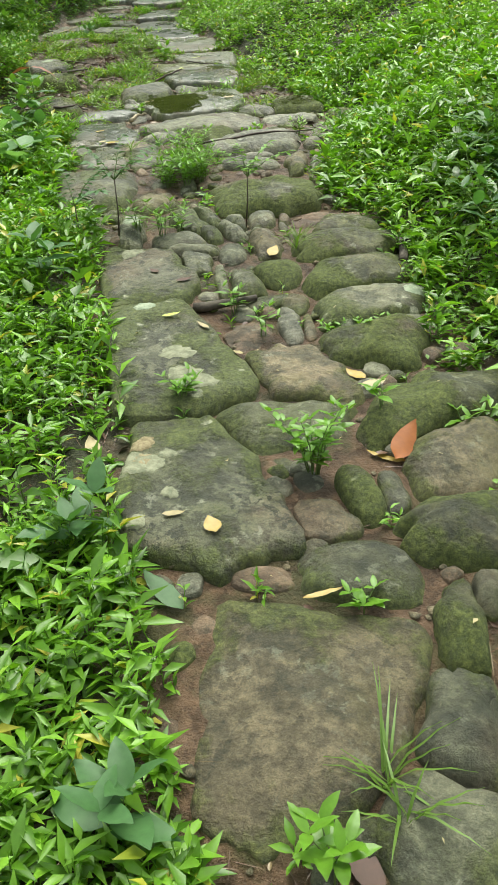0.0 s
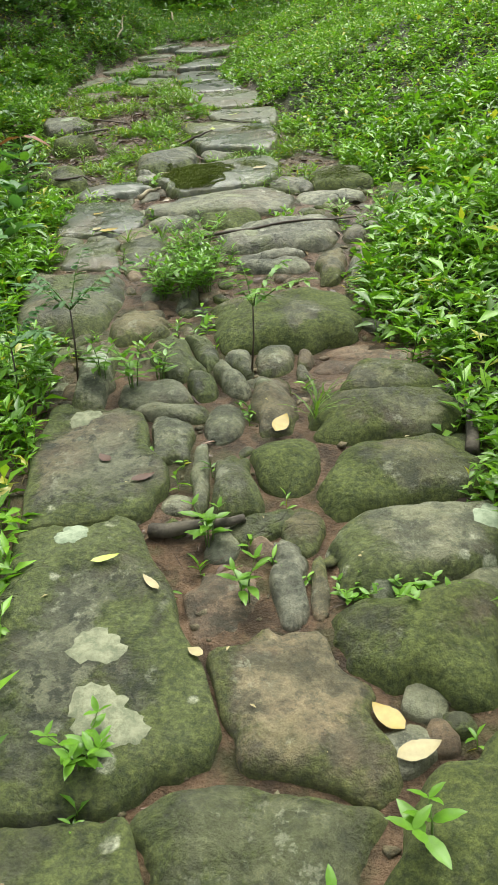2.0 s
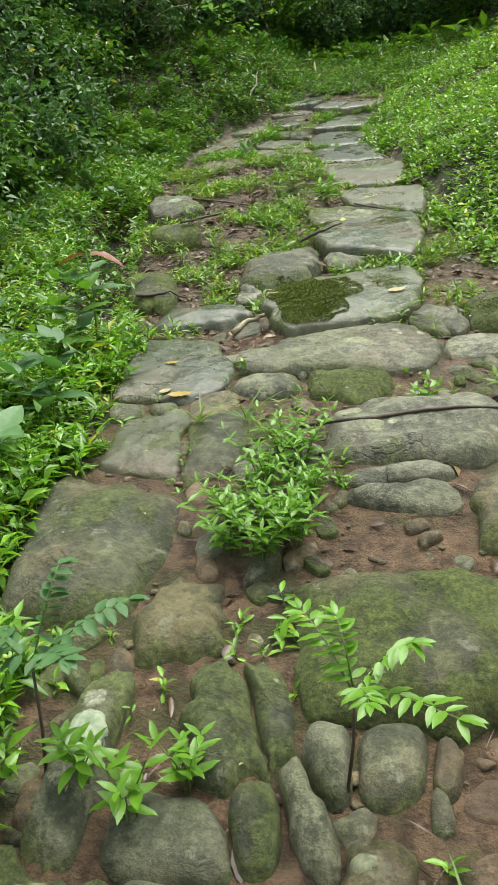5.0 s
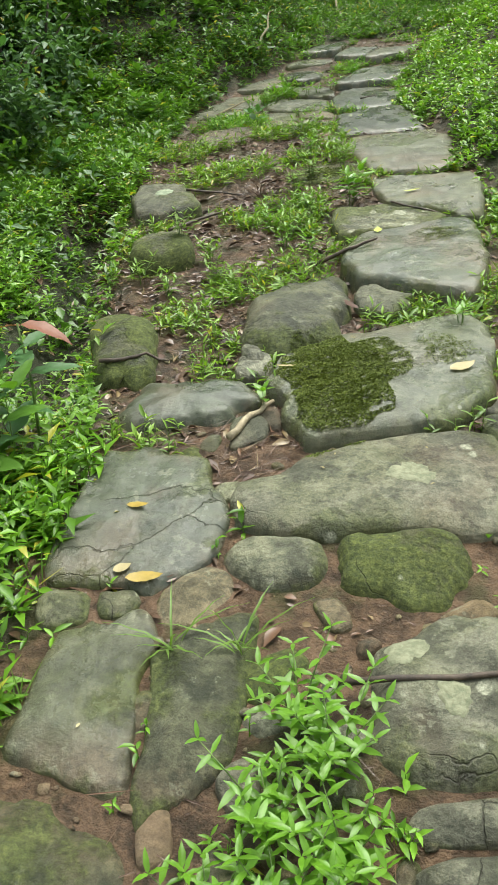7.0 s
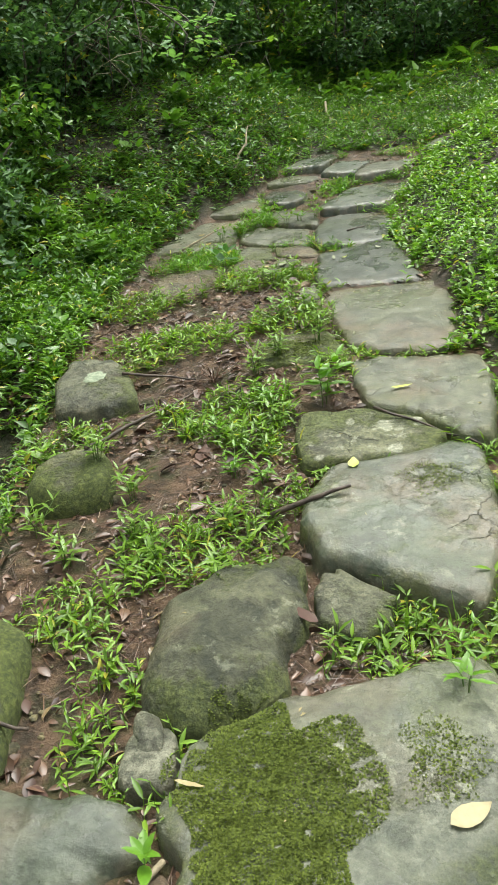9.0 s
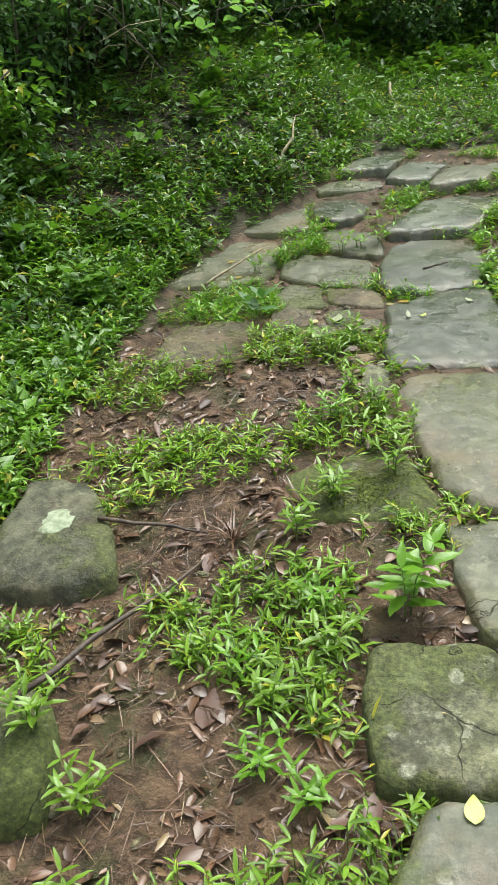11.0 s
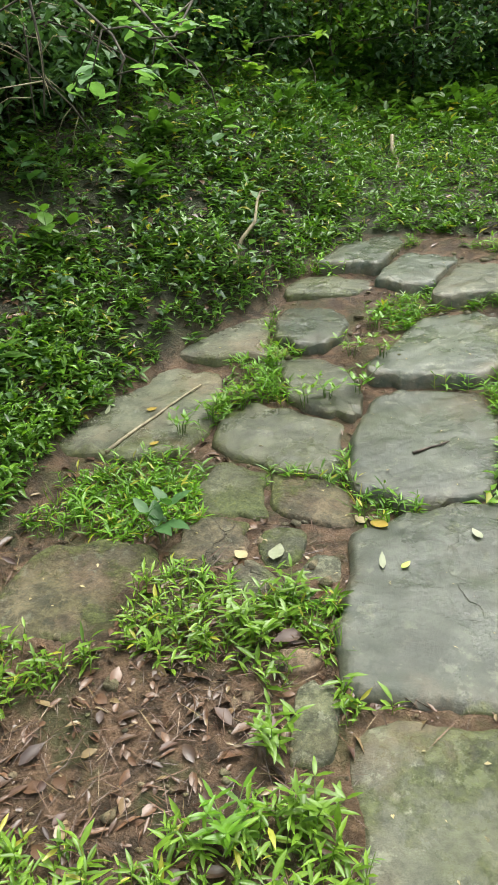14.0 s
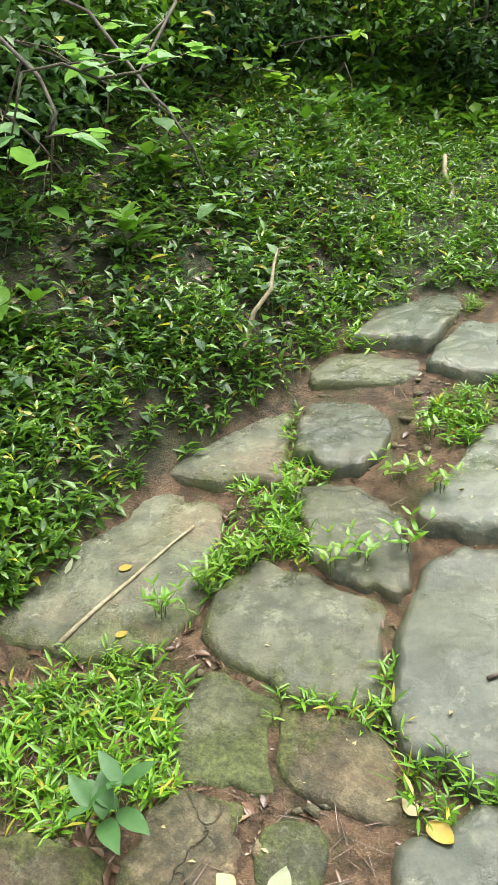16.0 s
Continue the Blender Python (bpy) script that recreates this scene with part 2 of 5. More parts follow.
ORANGE = leaf_material("orange_fallen_leaf", (0.20, 0.058, 0.006), (0.29, 0.090, 0.010), 0.0, 0.6, 0.1)
GOLD = leaf_material("yellow_fallen_leaf", (0.29, 0.20, 0.03), (0.38, 0.275, 0.05), 0.0, 0.42, 0.1)
TAN = leaf_material("tan_fallen_leaf", (0.29, 0.24, 0.11), (0.39, 0.33, 0.17), 0.0, 0.5, 0.1)
RUST = leaf_material("red_brown_fallen_leaf", (0.048, 0.020, 0.011), (0.085, 0.035, 0.018), 0.0, 0.55, 0.05)
LIME = leaf_material("lime_fallen_leaf", (0.33, 0.40, 0.05), (0.45, 0.52, 0.10), 0.0, 0.4, 0.1)
WHITE = leaf_material("bleached_fallen_leaf", (0.20, 0.22, 0.13), (0.28, 0.30, 0.19), 0.0, 0.5, 0.1)
COPPER = leaf_material("copper_young_leaf", (0.15, 0.050, 0.025), (0.23, 0.085, 0.045), 0.0, 0.5, 0.2)
BARK = bark_material("dark_bark", (0.035, 0.028, 0.02), (0.10, 0.085, 0.06))
TWIG = bark_material("pale_twig_bark", (0.22, 0.18, 0.11), (0.40, 0.34, 0.22), 0.7)
DARKTWIG = bark_material("dark_twig_bark", (0.035, 0.025, 0.018), (0.09, 0.065, 0.045), 0.6)
STEM = bark_material("green_stem", (0.08, 0.15, 0.03), (0.17, 0.25, 0.06), 0.5)
CRUST = bark_material("pale_lichen_crust", (0.135, 0.148, 0.088), (0.25, 0.258, 0.165), 0.85, 38.0)
MINTCRUST = bark_material("mint_lichen_crust", (0.17, 0.215, 0.135), (0.31, 0.355, 0.245), 0.85, 38.0)
TANCRUST = bark_material("tan_lichen_crust", (0.17, 0.14, 0.07), (0.28, 0.235, 0.13), 0.85, 70.0)
MOSS = leaf_material("moss_tuft", (0.040, 0.062, 0.006), (0.125, 0.160, 0.015), 0.0, 0.8, 0.1)
# ---- the lie of the land ----
# height of the paving along the way, and the two edges of the path
RISE_Y = [-20, 0, 2.4, 3.84, 4.57, 5.3, 6.19, 7.05, 7.6, 8.2, 9.0, 9.9, 10.86, 11.7, 12.27, 13.15, 15, 18, 30, 60]
RISE_Z = [-4, -.03, .48, .79, .93, 1.12, 1.275, 1.48, 1.58, 1.71, 1.88, 2.09, 2.25, 2.46, 2.65, 2.96, 3.5, 4.6, 9, 16]
LEFT_Y = [-5, 0, 1.2, 2.1, 3.0, 4.0, 5.1, 6.3, 7.1, 8.4, 9.5, 10.9, 11.5, 12.1, 12.7, 12.98, 13.06, 16, 20, 40]
LEFT_X = [-.2, -.1, -.14, -.36, -.53, -.76, -1.1, -1.3, -1.6, -2.1, -2.35, -2.55, -2.45, -2.15, -2.0, -1.75, -.75, .65, 2.9, 20]
RIGHT_Y = [-5, 0, 3, 4.1, 4.5, 5.4, 6.0, 6.5, 7.85, 9.3, 11, 12.1, 13, 14, 16, 20, 40]
RIGHT_X = [.75, .78, .80, .74, .56, .56, .74, .72, .3, -.3, -.84, -.85, -.7, -.3, .65, 2.9, 20]

BANK_Y = [-5, 9.5, 10.9, 11.5, 12.1, 12.6, 13.5, 15, 17, 20, 40]
BANK_X = [-2.2, -2.3, -2.5, -2.4, -2.1, -2.0, -2.05, -2.25, -2.2, -1.5, 10]


def paving(y):
    return np.interp(y, RISE_Y, RISE_Z)


def wave(x, y, s):
    """A smooth uneven field between -1 and 1, s metres across."""
    a, b = x / s, y / s
    return (np.sin(2.1 * a + 1.3 * np.sin(1.7 * b)) + np.sin(2.7 * b + 1.9 * np.sin(1.1 * a + 2)) + np.sin(1.3 * a - 2.2 * b + 0.7)) / 3


def smooth(v, a, b):
    u = np.clip((v - a) / (b - a), 0, 1)
    return u * u * (3 - 2 * u)


def land(x, y):
    """Height of the bare ground: the bed of the path, the grassy slope, the hollow and the bank."""
    x, y = np.asarray(x, float), np.asarray(y, float)
    z = paving(y) - 0.014 + 0.012 * smooth(y, 7.5, 8.5)
    right = np.clip(x - np.interp(y, RIGHT_Y, RIGHT_X), 0, None)
    z = z + 0.06 * smooth(right, 0, 0.2) + 0.26 * np.minimum(right, 12) + 0.02 * np.clip(right - 12, 0, 100)
    left = np.clip(np.interp(y, LEFT_Y, LEFT_X) - x, 0, None)
    low = 1 - smooth(y, 9.5, 11.5)
    bank_side = np.clip(np.interp(y, BANK_Y, BANK_X) - x, 0, None)
    z = z + low * (0.05 * left + 0.28 * np.clip(left - 1.2, 0, 7)) + (1 - low) * (0.12 * smooth(bank_side, 0, 0.3) + 0.42 * np.minimum(bank_side, 7))
    hollow = smooth(y, 6.3, 7.0) * (1 - smooth(y, 8.5, 9.1))
    z = z - hollow * 0.36 * np.exp(-((left - 0.27) / 0.19) ** 2)
    z = z + 0.25 * np.clip(y - 16.3, 0, 8)
    near = np.exp(-(np.hypot(x, y - 7) / 30) ** 2)
    return z + near * (0.012 * wave(x, y, 0.33) + 0.007 * wave(x, y, 0.09) + 0.06 * wave(x, y, 1.9) * (smooth(left, 0.1, 1) + smooth(right, 0.1, 1)))


def part(name, bm, material, parent=None, label=""):
    me = bpy.data.meshes.new(name)
    bm.to_mesh(me)
    bm.free()
    me.shade_smooth()
    me.materials.append(material)
    ob = new(name, me)
    ob.parent = parent
    return tagged(ob, label)


def raw(name, verts, faces, material, parent=None, label="", flat=False):
    """A mesh object from arrays of corners and equal-sided faces."""
    me = bpy.data.meshes.new(name)
    verts, faces = np.asarray(verts, np.float32), np.asarray(faces, np.int32)
    n, k = faces.shape
    me.vertices.add(len(verts))
    me.vertices.foreach_set("co", verts.ravel())
    me.loops.add(n * k)
    me.loops.foreach_set("vertex_index", faces.ravel())
    me.polygons.add(n)
    me.polygons.foreach_set("loop_start", np.arange(0, n * k, k, dtype=np.int32))
    me.update(calc_edges=True)
    me.validate()
    if not flat:
        me.shade_smooth()
    me.materials.append(material)
    ob = new(name, me)
    ob.parent = parent
    return tagged(ob, label)


def ground_sheet():
    far = np.array([9, 10.5, 13, 17, 23, 32, 50, 90, 180, 400.0])
    xs = np.concatenate([-far[::-1], np.arange(-8, -3.2, 0.16), np.arange(-3.2, 2.0, 0.05), np.arange(2.0, 8.01, 0.16), far])
    ys = np.concatenate([-far[::-1] - 2, np.arange(-3, 0.4, 0.16), np.arange(0.4, 13.6, 0.05), np.arange(13.6, 26, 0.16), 20 + far])
    gx, gy = np.meshgrid(xs, ys)
    w, h = len(xs), len(ys)
    idx = np.arange(w * h).reshape(h, w)
    faces = np.stack([idx[:-1, :-1], idx[:-1, 1:], idx[1:, 1:], idx[1:, :-1]], -1).reshape(-1, 4)
    verts = np.stack([gx, gy, land(gx, gy)], -1).reshape(-1, 3)
    ob = raw("ground", verts, faces, SOIL)
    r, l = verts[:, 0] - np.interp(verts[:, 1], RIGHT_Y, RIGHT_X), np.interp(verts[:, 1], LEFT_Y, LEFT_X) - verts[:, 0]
    # weight of the humus tone, which also carries the shade beneath plants
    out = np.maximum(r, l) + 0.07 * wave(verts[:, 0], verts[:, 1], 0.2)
    ob.data.attributes.new("shaded_humus", "FLOAT", "POINT").data.foreach_set("value", np.ascontiguousarray(smooth(out, -0.05, 0.12), dtype=np.float32))
    return tagged(ob, "damp red-brown soil of a wooded hillside", "ground", kind="structure"), verts, faces


ground, ground_verts, ground_faces = ground_sheet()

# ---- the paved way: every stone a piece of its own ----
rng = np.random.default_rng(5)
OUTLINES = []
SOLIDS = []


def pebbles():
    """Small stones and crumbs of rock pressed into the joints."""
    n = 1500
    y = rng.uniform(0.6, 12.8, n)
    l, r = np.interp(y, LEFT_Y, LEFT_X), np.interp(y, RIGHT_Y, RIGHT_X)
    x = l + (r - l) * rng.uniform(0.05, 0.98, n)
    size = 0.007 + 0.02 * rng.random(n) ** 3
    ico = bmesh.new()
    bmesh.ops.create_icosphere(ico, subdivisions=1, radius=1)
    base = np.array([v.co[:] for v in ico.verts])
    tris = np.array([[v.index for v in f.verts] for f in ico.faces])
    ico.free()
    k = len(base)
    v = base[None] * (1 + 0.25 * rng.standard_normal((n, k, 1))) * (size[:, None] * rng.uniform(0.6, 1.3, (n, 3)))[:, None] * np.array([1, 1, 0.6])
    v += np.stack([x, y, land(x, y) + size * 0.15], -1)[:, None]
    f = tris[None] + (np.arange(n) * k)[:, None, None]
    return v.reshape(-1, 3), f.reshape(-1, 3)


pavement = tagged(raw("pavement", *pebbles(), STONE["brown"], flat=True), "old hillside path paved with uneven mossy sandstone", "path", kind="structure")


def stone_plan(x, y, turn, length, near, far, near_turn, far_turn, kind, square, dome, lift):
    """The outline of one paving stone, as steps from its middle. near and far: widths of its two ends,
    near_turn and far_turn: how those ends slant; square: from an oval (2) to a slab with corners (5)."""
    a, square = radians(turn), square * 1.45 + 0.3
    across, ahead = np.array([math.cos(a), math.sin(a)]), np.array([-math.sin(a), math.cos(a)])

    def end(v, width, slant, side):
        s = radians(slant)
        return ahead * (v * length / 2) + side * width / 2 * (across * math.cos(s) + ahead * math.sin(s))

    nl, nr, fr, fl = end(-1, near, near_turn, -1), end(-1, near, near_turn, 1), end(1, far, far_turn, 1), end(1, far, far_turn, -1)
    turns = 72 if length > 0.2 else 24
    boulder = dome > 0.035
    seed = Vector((x * 7.3, y * 3.1, length * 11))
    tilt = (rng.uniform(-0.035, 0.035), 0.2 + rng.uniform(-0.02, 0.02))
    corner = 2 ** (-1 / square)
    ring = []
    for k in range(8):
        u, v = [(1, 0), (corner, corner), (0, 1), (-corner, corner), (-1, 0), (-corner, -corner), (0, -1), (corner, -corner)][k]
        s = rng.uniform(0.93, 1.07) if k % 2 else rng.uniform(0.97, 1.06)
        j = rng.uniform(-0.28, 0.28) if k % 2 == 0 else rng.uniform(-0.07, 0.07)
        ring.append((u * s - v * j, v * s + u * j))
    reach = []
    for j in range(turns):
        th = 2 * math.pi * j / turns
        c, s, best = math.cos(th), math.sin(th), 2.0
        for (ax, ay), (bx, by) in zip(ring, ring[1:] + ring[:1]):
            ex, ey = bx - ax, by - ay
            det = ex * s - ey * c
            if abs(det) > 1e-9:
                d, w = (ex * ay - ey * ax) / det, (c * ay - s * ax) / det
                if d > 0 and -1e-6 <= w <= 1 + 1e-6:
                    best = min(best, d)
        reach.append(best)
    for _ in range(1 if not boulder else 3):
        reach = [(reach[j - 1] + 2 * reach[j] + reach[(j + 1) % turns]) / 4 for j in range(turns)]
    rows = []
    for j in range(turns):
        th = 2 * math.pi * j / turns
        c, s = math.cos(th), math.sin(th)
        wob = (1.07 if boulder else 1.10 if y < 6.3 else 1.12) + 0.03 * noise.noise(Vector((c * 1.3, s * 1.3, 0)) + seed) + 0.05 * noise.noise(Vector((c * 6, s * 4, 1)) + seed) + 0.025 * noise.noise(Vector((c * 15, s * 13, 5)) + seed)
        u, v = c * reach[j] * wob, s * reach[j] * wob
        rows.append(((1 - u) * (1 - v) * nl + (1 + u) * (1 - v) * nr + (1 + u) * (1 + v) * fr + (1 - u) * (1 + v) * fl) / 4)
    return dict(x=x, y=y, rows=np.array(rows), size=min(length, (near + far) / 2), kind=kind, dome=dome, lift=lift, tilt=tilt, seed=seed, boulder=boulder)


def outside(plan, pts):
    """How far places lie outside a planned stone, along the line from its middle."""
    d = pts - (plan["x"], plan["y"])
    ang = np.arctan2(plan["rows"][:, 1], plan["rows"][:, 0])
    order = np.argsort(ang)
    return np.hypot(d[:, 0], d[:, 1]) - np.interp(np.arctan2(d[:, 1], d[:, 0]), ang[order], np.hypot(*plan["rows"].T)[order], period=2 * math.pi)


def knit(plans):
    """Lets neighbouring stones meet along narrow joints, as they were laid."""
    grown = []
    for p in plans:
        far = np.hypot(*p["rows"].T)
        way = p["rows"] / far[:, None]
        close = [q for q in plans if q is not p and math.hypot(q["x"] - p["x"], q["y"] - p["y"]) < 1.5]
        gap, most = (0.022, 0.055) if p["y"] < 6.3 else (0.034, 0.075)
        most = min(most, p["size"] * 0.3)
        extra = np.full(len(far), 0.004)
        hit = np.zeros(len(far), bool)
        for k in range(18):
            pts = p["rows"] + (p["x"], p["y"]) + way * (0.01 * k)
            free = np.min([outside(q, pts) for q in close], axis=0) if close else np.ones(len(far))
            fresh = (free < 0) & ~hit
            if k == 0:
                extra[fresh] = -np.minimum(-free[fresh] / 2 + gap / 2, far[fresh] * 0.14)
            else:
                extra[fresh] = np.clip(0.01 * k / 2 - gap / 2, -0.02, most)
            hit |= fresh
        for _ in range(2):
            extra = (np.roll(extra, 1) + 2 * extra + np.roll(extra, -1)) / 4
        grown.append(p["rows"] + way * extra[:, None])
    for p, rows in zip(plans, grown):
        p["rows"] = rows


RINGS = np.array([0.0, 0.13, 0.26, 0.38, 0.49, 0.59, 0.68, 0.76, 0.83, 0.885, 0.925, 0.955, 0.978, 0.992, 1.0, 1.012, 1.03])


def lay(plan):
    """A planned stone as an uneven block with broken edges, bedded in the soil."""
    x, y, rows, seed, boulder, dome = plan["x"], plan["y"], plan["rows"], plan["seed"], plan["boulder"], plan["dome"]
    turns, last = len(rows), len(RINGS) - 1
    edge = min(0.05 if boulder else 0.02, plan["size"] * 0.22)
    top = (0.012 if y < 8 else 0.004) + float(paving(y)) + plan["lift"] - dome * (0.3 if boulder else 0.5)
    calm = 0.45 if plan["kind"] in ("wet", "slab", "mossy_slab") else 1.0
    chips = [max(0.25, 0.9 + 1.5 * noise.noise(Vector((x + p[0], y + p[1], 3)) * 9)) for p in rows]
    verts = []
    for i, r in enumerate(RINGS):
        start = 0.80 if boulder else 0.90
        drop = max(0.0, (min(r, 1.0) - start) / (1 - start)) ** (2.0 if boulder else 2.4)
        for j in range(turns if i else 1):
            p = rows[j] * r
            q = Vector((x + p[0], y + p[1], 0))
            z = top + dome * 0.8 * (1 - r ** 2.6) + plan["tilt"][1] * p[1] + plan["tilt"][0] * p[0] - edge * drop * chips[j]
            rough = calm if i < last - 1 else 0.4 * calm
            z += rough * ((0.012 if not boulder else 0.022) * noise.noise(q * 6.5 + seed) + (0.020 if not boulder else 0.030) * (abs(noise.noise(q * 4.6 + seed)) - 0.16))
            z += 0.0065 * noise.noise(q * 17) + 0.004 * noise.noise(q * 39)
            z -= (0.035 if i == last - 1 else 0.17 if i == last else 0)
            verts.append((q.x, q.y, z))
    faces = [(0, 1 + j, 1 + (j + 1) % turns) for j in range(turns)]
    for i in range(1, last):
        a, b = 1 + (i - 1) * turns, 1 + i * turns
        faces += [(a + j, b + j, b + (j + 1) % turns, a + (j + 1) % turns) for j in range(turns)]
    bm = bmesh.new()
    vs = [bm.verts.new(v) for v in verts]
    for f in faces:
        bm.faces.new([vs[i] for i in f])
    SOLIDS.append((np.array(verts), faces))
    OUTLINES.append(rows + (x, y))
    ob = part("stone", bm, STONE[plan["kind"]], pavement)
    rim = np.concatenate([[0.0], np.repeat(np.minimum(RINGS[1:], 1.0), turns)]).astype(np.float32)
    ob.data.attributes.new("rim", "FLOAT", "POINT").data.foreach_set("value", rim)
    return ob


PLANS = []


def stone(*shape):
    PLANS.append(stone_plan(*shape))


stone(0.10, 1.51, -18, 0.50, 0.26, 0.49, 10, 5, "brown", 3.2, 0.03, 0.0)
stone(-0.14, 2.23, 9, 0.56, 0.45, 0.29, -10, -11, "mottled", 4.0, 0.015, 0.02)
stone(-0.30, 2.96, 19, 0.69, 0.46, 0.29, -3, -1, "mottled", 4.5, 0.015, 0.03)
stone(-0.44, 3.61, 12, 0.58, 0.34, 0.31, 8, -20, "mottled", 5.0, 0.015, 0.02)
stone(-0.23, 3.75, 11, 0.22, 0.11, 0.08, 1, -0, "grey", 4.0, 0.02, 0.01)
stone(0.18, 2.80, 20, 0.32, 0.25, 0.28, -25, -10, "brown", 3.0, 0.03, 0.01)
stone(0.54, 2.00, -7, 0.22, 0.25, 0.28, -5, 22, "moss", 2.6, 0.07, 0.02)
stone(0.60, 2.31, -12, 0.33, 0.27, 0.27, 18, 19, "brown", 2.6, 0.07, 0.02)
stone(0.61, 2.59, -18, 0.33, 0.49, 0.43, 38, 36, "moss", 2.6, 0.06, 0.02)
stone(0.45, 2.98, -6, 0.24, 0.34, 0.42, 4, 21, "moss", 2.6, 0.06, 0.02)
stone(0.47, 3.26, -5, 0.28, 0.43, 0.46, 17, 18, "lichen", 2.8, 0.06, 0.02)
stone(0.47, 3.56, -10, 0.29, 0.46, 0.39, 21, 15, "moss", 2.6, 0.07, 0.02)
stone(0.43, 3.86, -1, 0.24, 0.44, 0.49, 5, 4, "moss", 2.6, 0.06, 0.02)
stone(0.46, 4.07, -6, 0.20, 0.31, 0.29, 11, 10, "moss", 2.5, 0.06, 0.02)
stone(0.10, 4.58, 5, 0.46, 0.49, 0.61, 4, -2, "moss", 3.2, 0.06, 0.04)
stone(-0.06, 4.26, 13, 0.18, 0.09, 0.09, 1, 1, "grey", 2.5, 0.05, 0.0)
stone(0.07, 4.28, 7, 0.18, 0.14, 0.14, 8, 1, "grey", 2.5, 0.05, 0.0)
stone(0.17, 4.28, 5, 0.14, 0.06, 0.05, -2, 15, "brown", 2.5, 0.04, 0.0)
stone(0.31, 4.36, -1, 0.09, 0.20, 0.20, 8, 16, "red", 3.0, 0.02, -0.03)
stone(0.30, 4.23, -2, 0.09, 0.19, 0.19, 11, 20, "red", 3.0, 0.03, -0.02)
stone(-0.08, 4.12, 28, 0.22, 0.07, 0.05, -16, -24, "pale", 2.6, 0.04, 0.0)
stone(0.08, 3.92, 8, 0.28, 0.12, 0.12, 20, 3, "brown", 2.8, 0.05, 0.02)
stone(-0.07, 3.84, 10, 0.17, 0.10, 0.09, 20, 17, "grey", 2.6, 0.05, 0.0)
stone(-0.24, 3.90, 7, 0.08, 0.21, 0.23, -17, -12, "grey", 3.0, 0.04, 0.0)
stone(-0.31, 4.03, 20, 0.15, 0.21, 0.22, -16, -27, "grey", 3.0, 0.04, 0.0)
stone(-0.60, 4.04, 25, 0.13, 0.12, 0.09, -18, -16, "red", 2.6, 0.04, 0.0)
stone(-0.29, 4.31, 20, 0.29, 0.15, 0.16, -10, -36, "dark", 2.6, 0.05, 0.0)
stone(-0.21, 4.35, 22, 0.24, 0.07, 0.09, -2, -26, "dark", 2.5, 0.05, 0.0)
stone(-0.18, 4.10, 15, 0.19, 0.09, 0.08, -5, -5, "dark", 2.6, 0.04, -0.01)
stone(-0.50, 4.60, 14, 0.28, 0.23, 0.22, 1, -16, "brown", 2.5, 0.07, 0.0)
stone(-0.85, 4.85, 8, 0.62, 0.48, 0.49, -1, -20, "dark", 2.8, 0.08, 0.01)
stone(-0.34, 4.87, 0, 0.21, 0.08, 0.07, 28, 30, "grey", 3.0, 0.04, -0.01)
stone(-0.89, 5.38, 15, 0.40, 0.30, 0.20, -12, -8, "slab", 3.5, 0.03, 0.0)
stone(-0.64, 5.39, 16, 0.37, 0.22, 0.26, 33, 11, "dark", 3.0, 0.03, 0.0)
stone(0.02, 5.50, 6, 0.38, 0.54, 0.58, 2, 7, "pale", 3.0, 0.04, 0.03)
stone(-0.02, 5.26, 4, 0.09, 0.30, 0.28, 6, 11, "pale", 3.0, 0.03, 0.0)
stone(-0.01, 5.15, 3, 0.11, 0.30, 0.29, -8, 16, "pale", 2.8, 0.04, 0.0)
stone(-0.56, 5.86, 12, 0.17, 0.23, 0.23, -4, -3, "grey", 2.8, 0.05, 0.0)
stone(-0.26, 5.91, 7, 0.24, 0.32, 0.34, 5, 3, "moss", 2.8, 0.05, 0.0)
stone(-1.07, 5.62, 21, 0.13, 0.13, 0.15, -12, -13, "grey", 3.0, 0.03, -0.01)
stone(-0.95, 5.65, 17, 0.11, 0.08, 0.10, 1, 2, "grey", 3.0, 0.03, -0.01)
stone(-0.74, 5.72, 14, 0.15, 0.16, 0.15, 20, -2, "brown", 3.0, 0.03, -0.01)
stone(-1.01, 5.97, 12, 0.52, 0.42, 0.38, 1, -16, "wet", 4.5, 0.012, 0.02)
stone(-0.32, 6.18, 1, 0.40, 0.71, 0.71, 9, 19, "pale", 3.2, 0.03, 0.03)
stone(-0.40, 6.78, 15, 0.58, 0.61, 0.75, 9, 18, "mossy_slab", 3.4, 0.03, 0.03)
stone(0.04, 6.59, -4, 0.22, 0.31, 0.18, -40, 15, "pale", 3.0, 0.03, 0.0)
stone(-0.85, 7.23, 13, 0.52, 0.39, 0.43, 22, 12, "dark", 2.8, 0.06, 0.02)
stone(-1.50, 6.98, 19, 0.50, 0.25, 0.31, -19, -25, "moss", 2.8, 0.04, 0.0)
stone(-1.10, 6.57, 5, 0.25, 0.43, 0.36, 10, -0, "wet", 3.0, 0.04, 0.0)
stone(-0.82, 6.43, 15, 0.12, 0.10, 0.08, 16, 19, "pale", 2.6, 0.02, 0.0)
stone(-0.91, 6.84, 17, 0.14, 0.11, 0.10, -18, -7, "pale", 2.6, 0.02, 0.0)
stone(-0.44, 7.88, -2, 0.58, 0.66, 0.57, -22, 22, "wet", 4.5, 0.012, 0.03)
stone(-0.50, 7.44, 24, 0.22, 0.15, 0.22, -7, -39, "grey", 3.0, 0.02, -0.02)
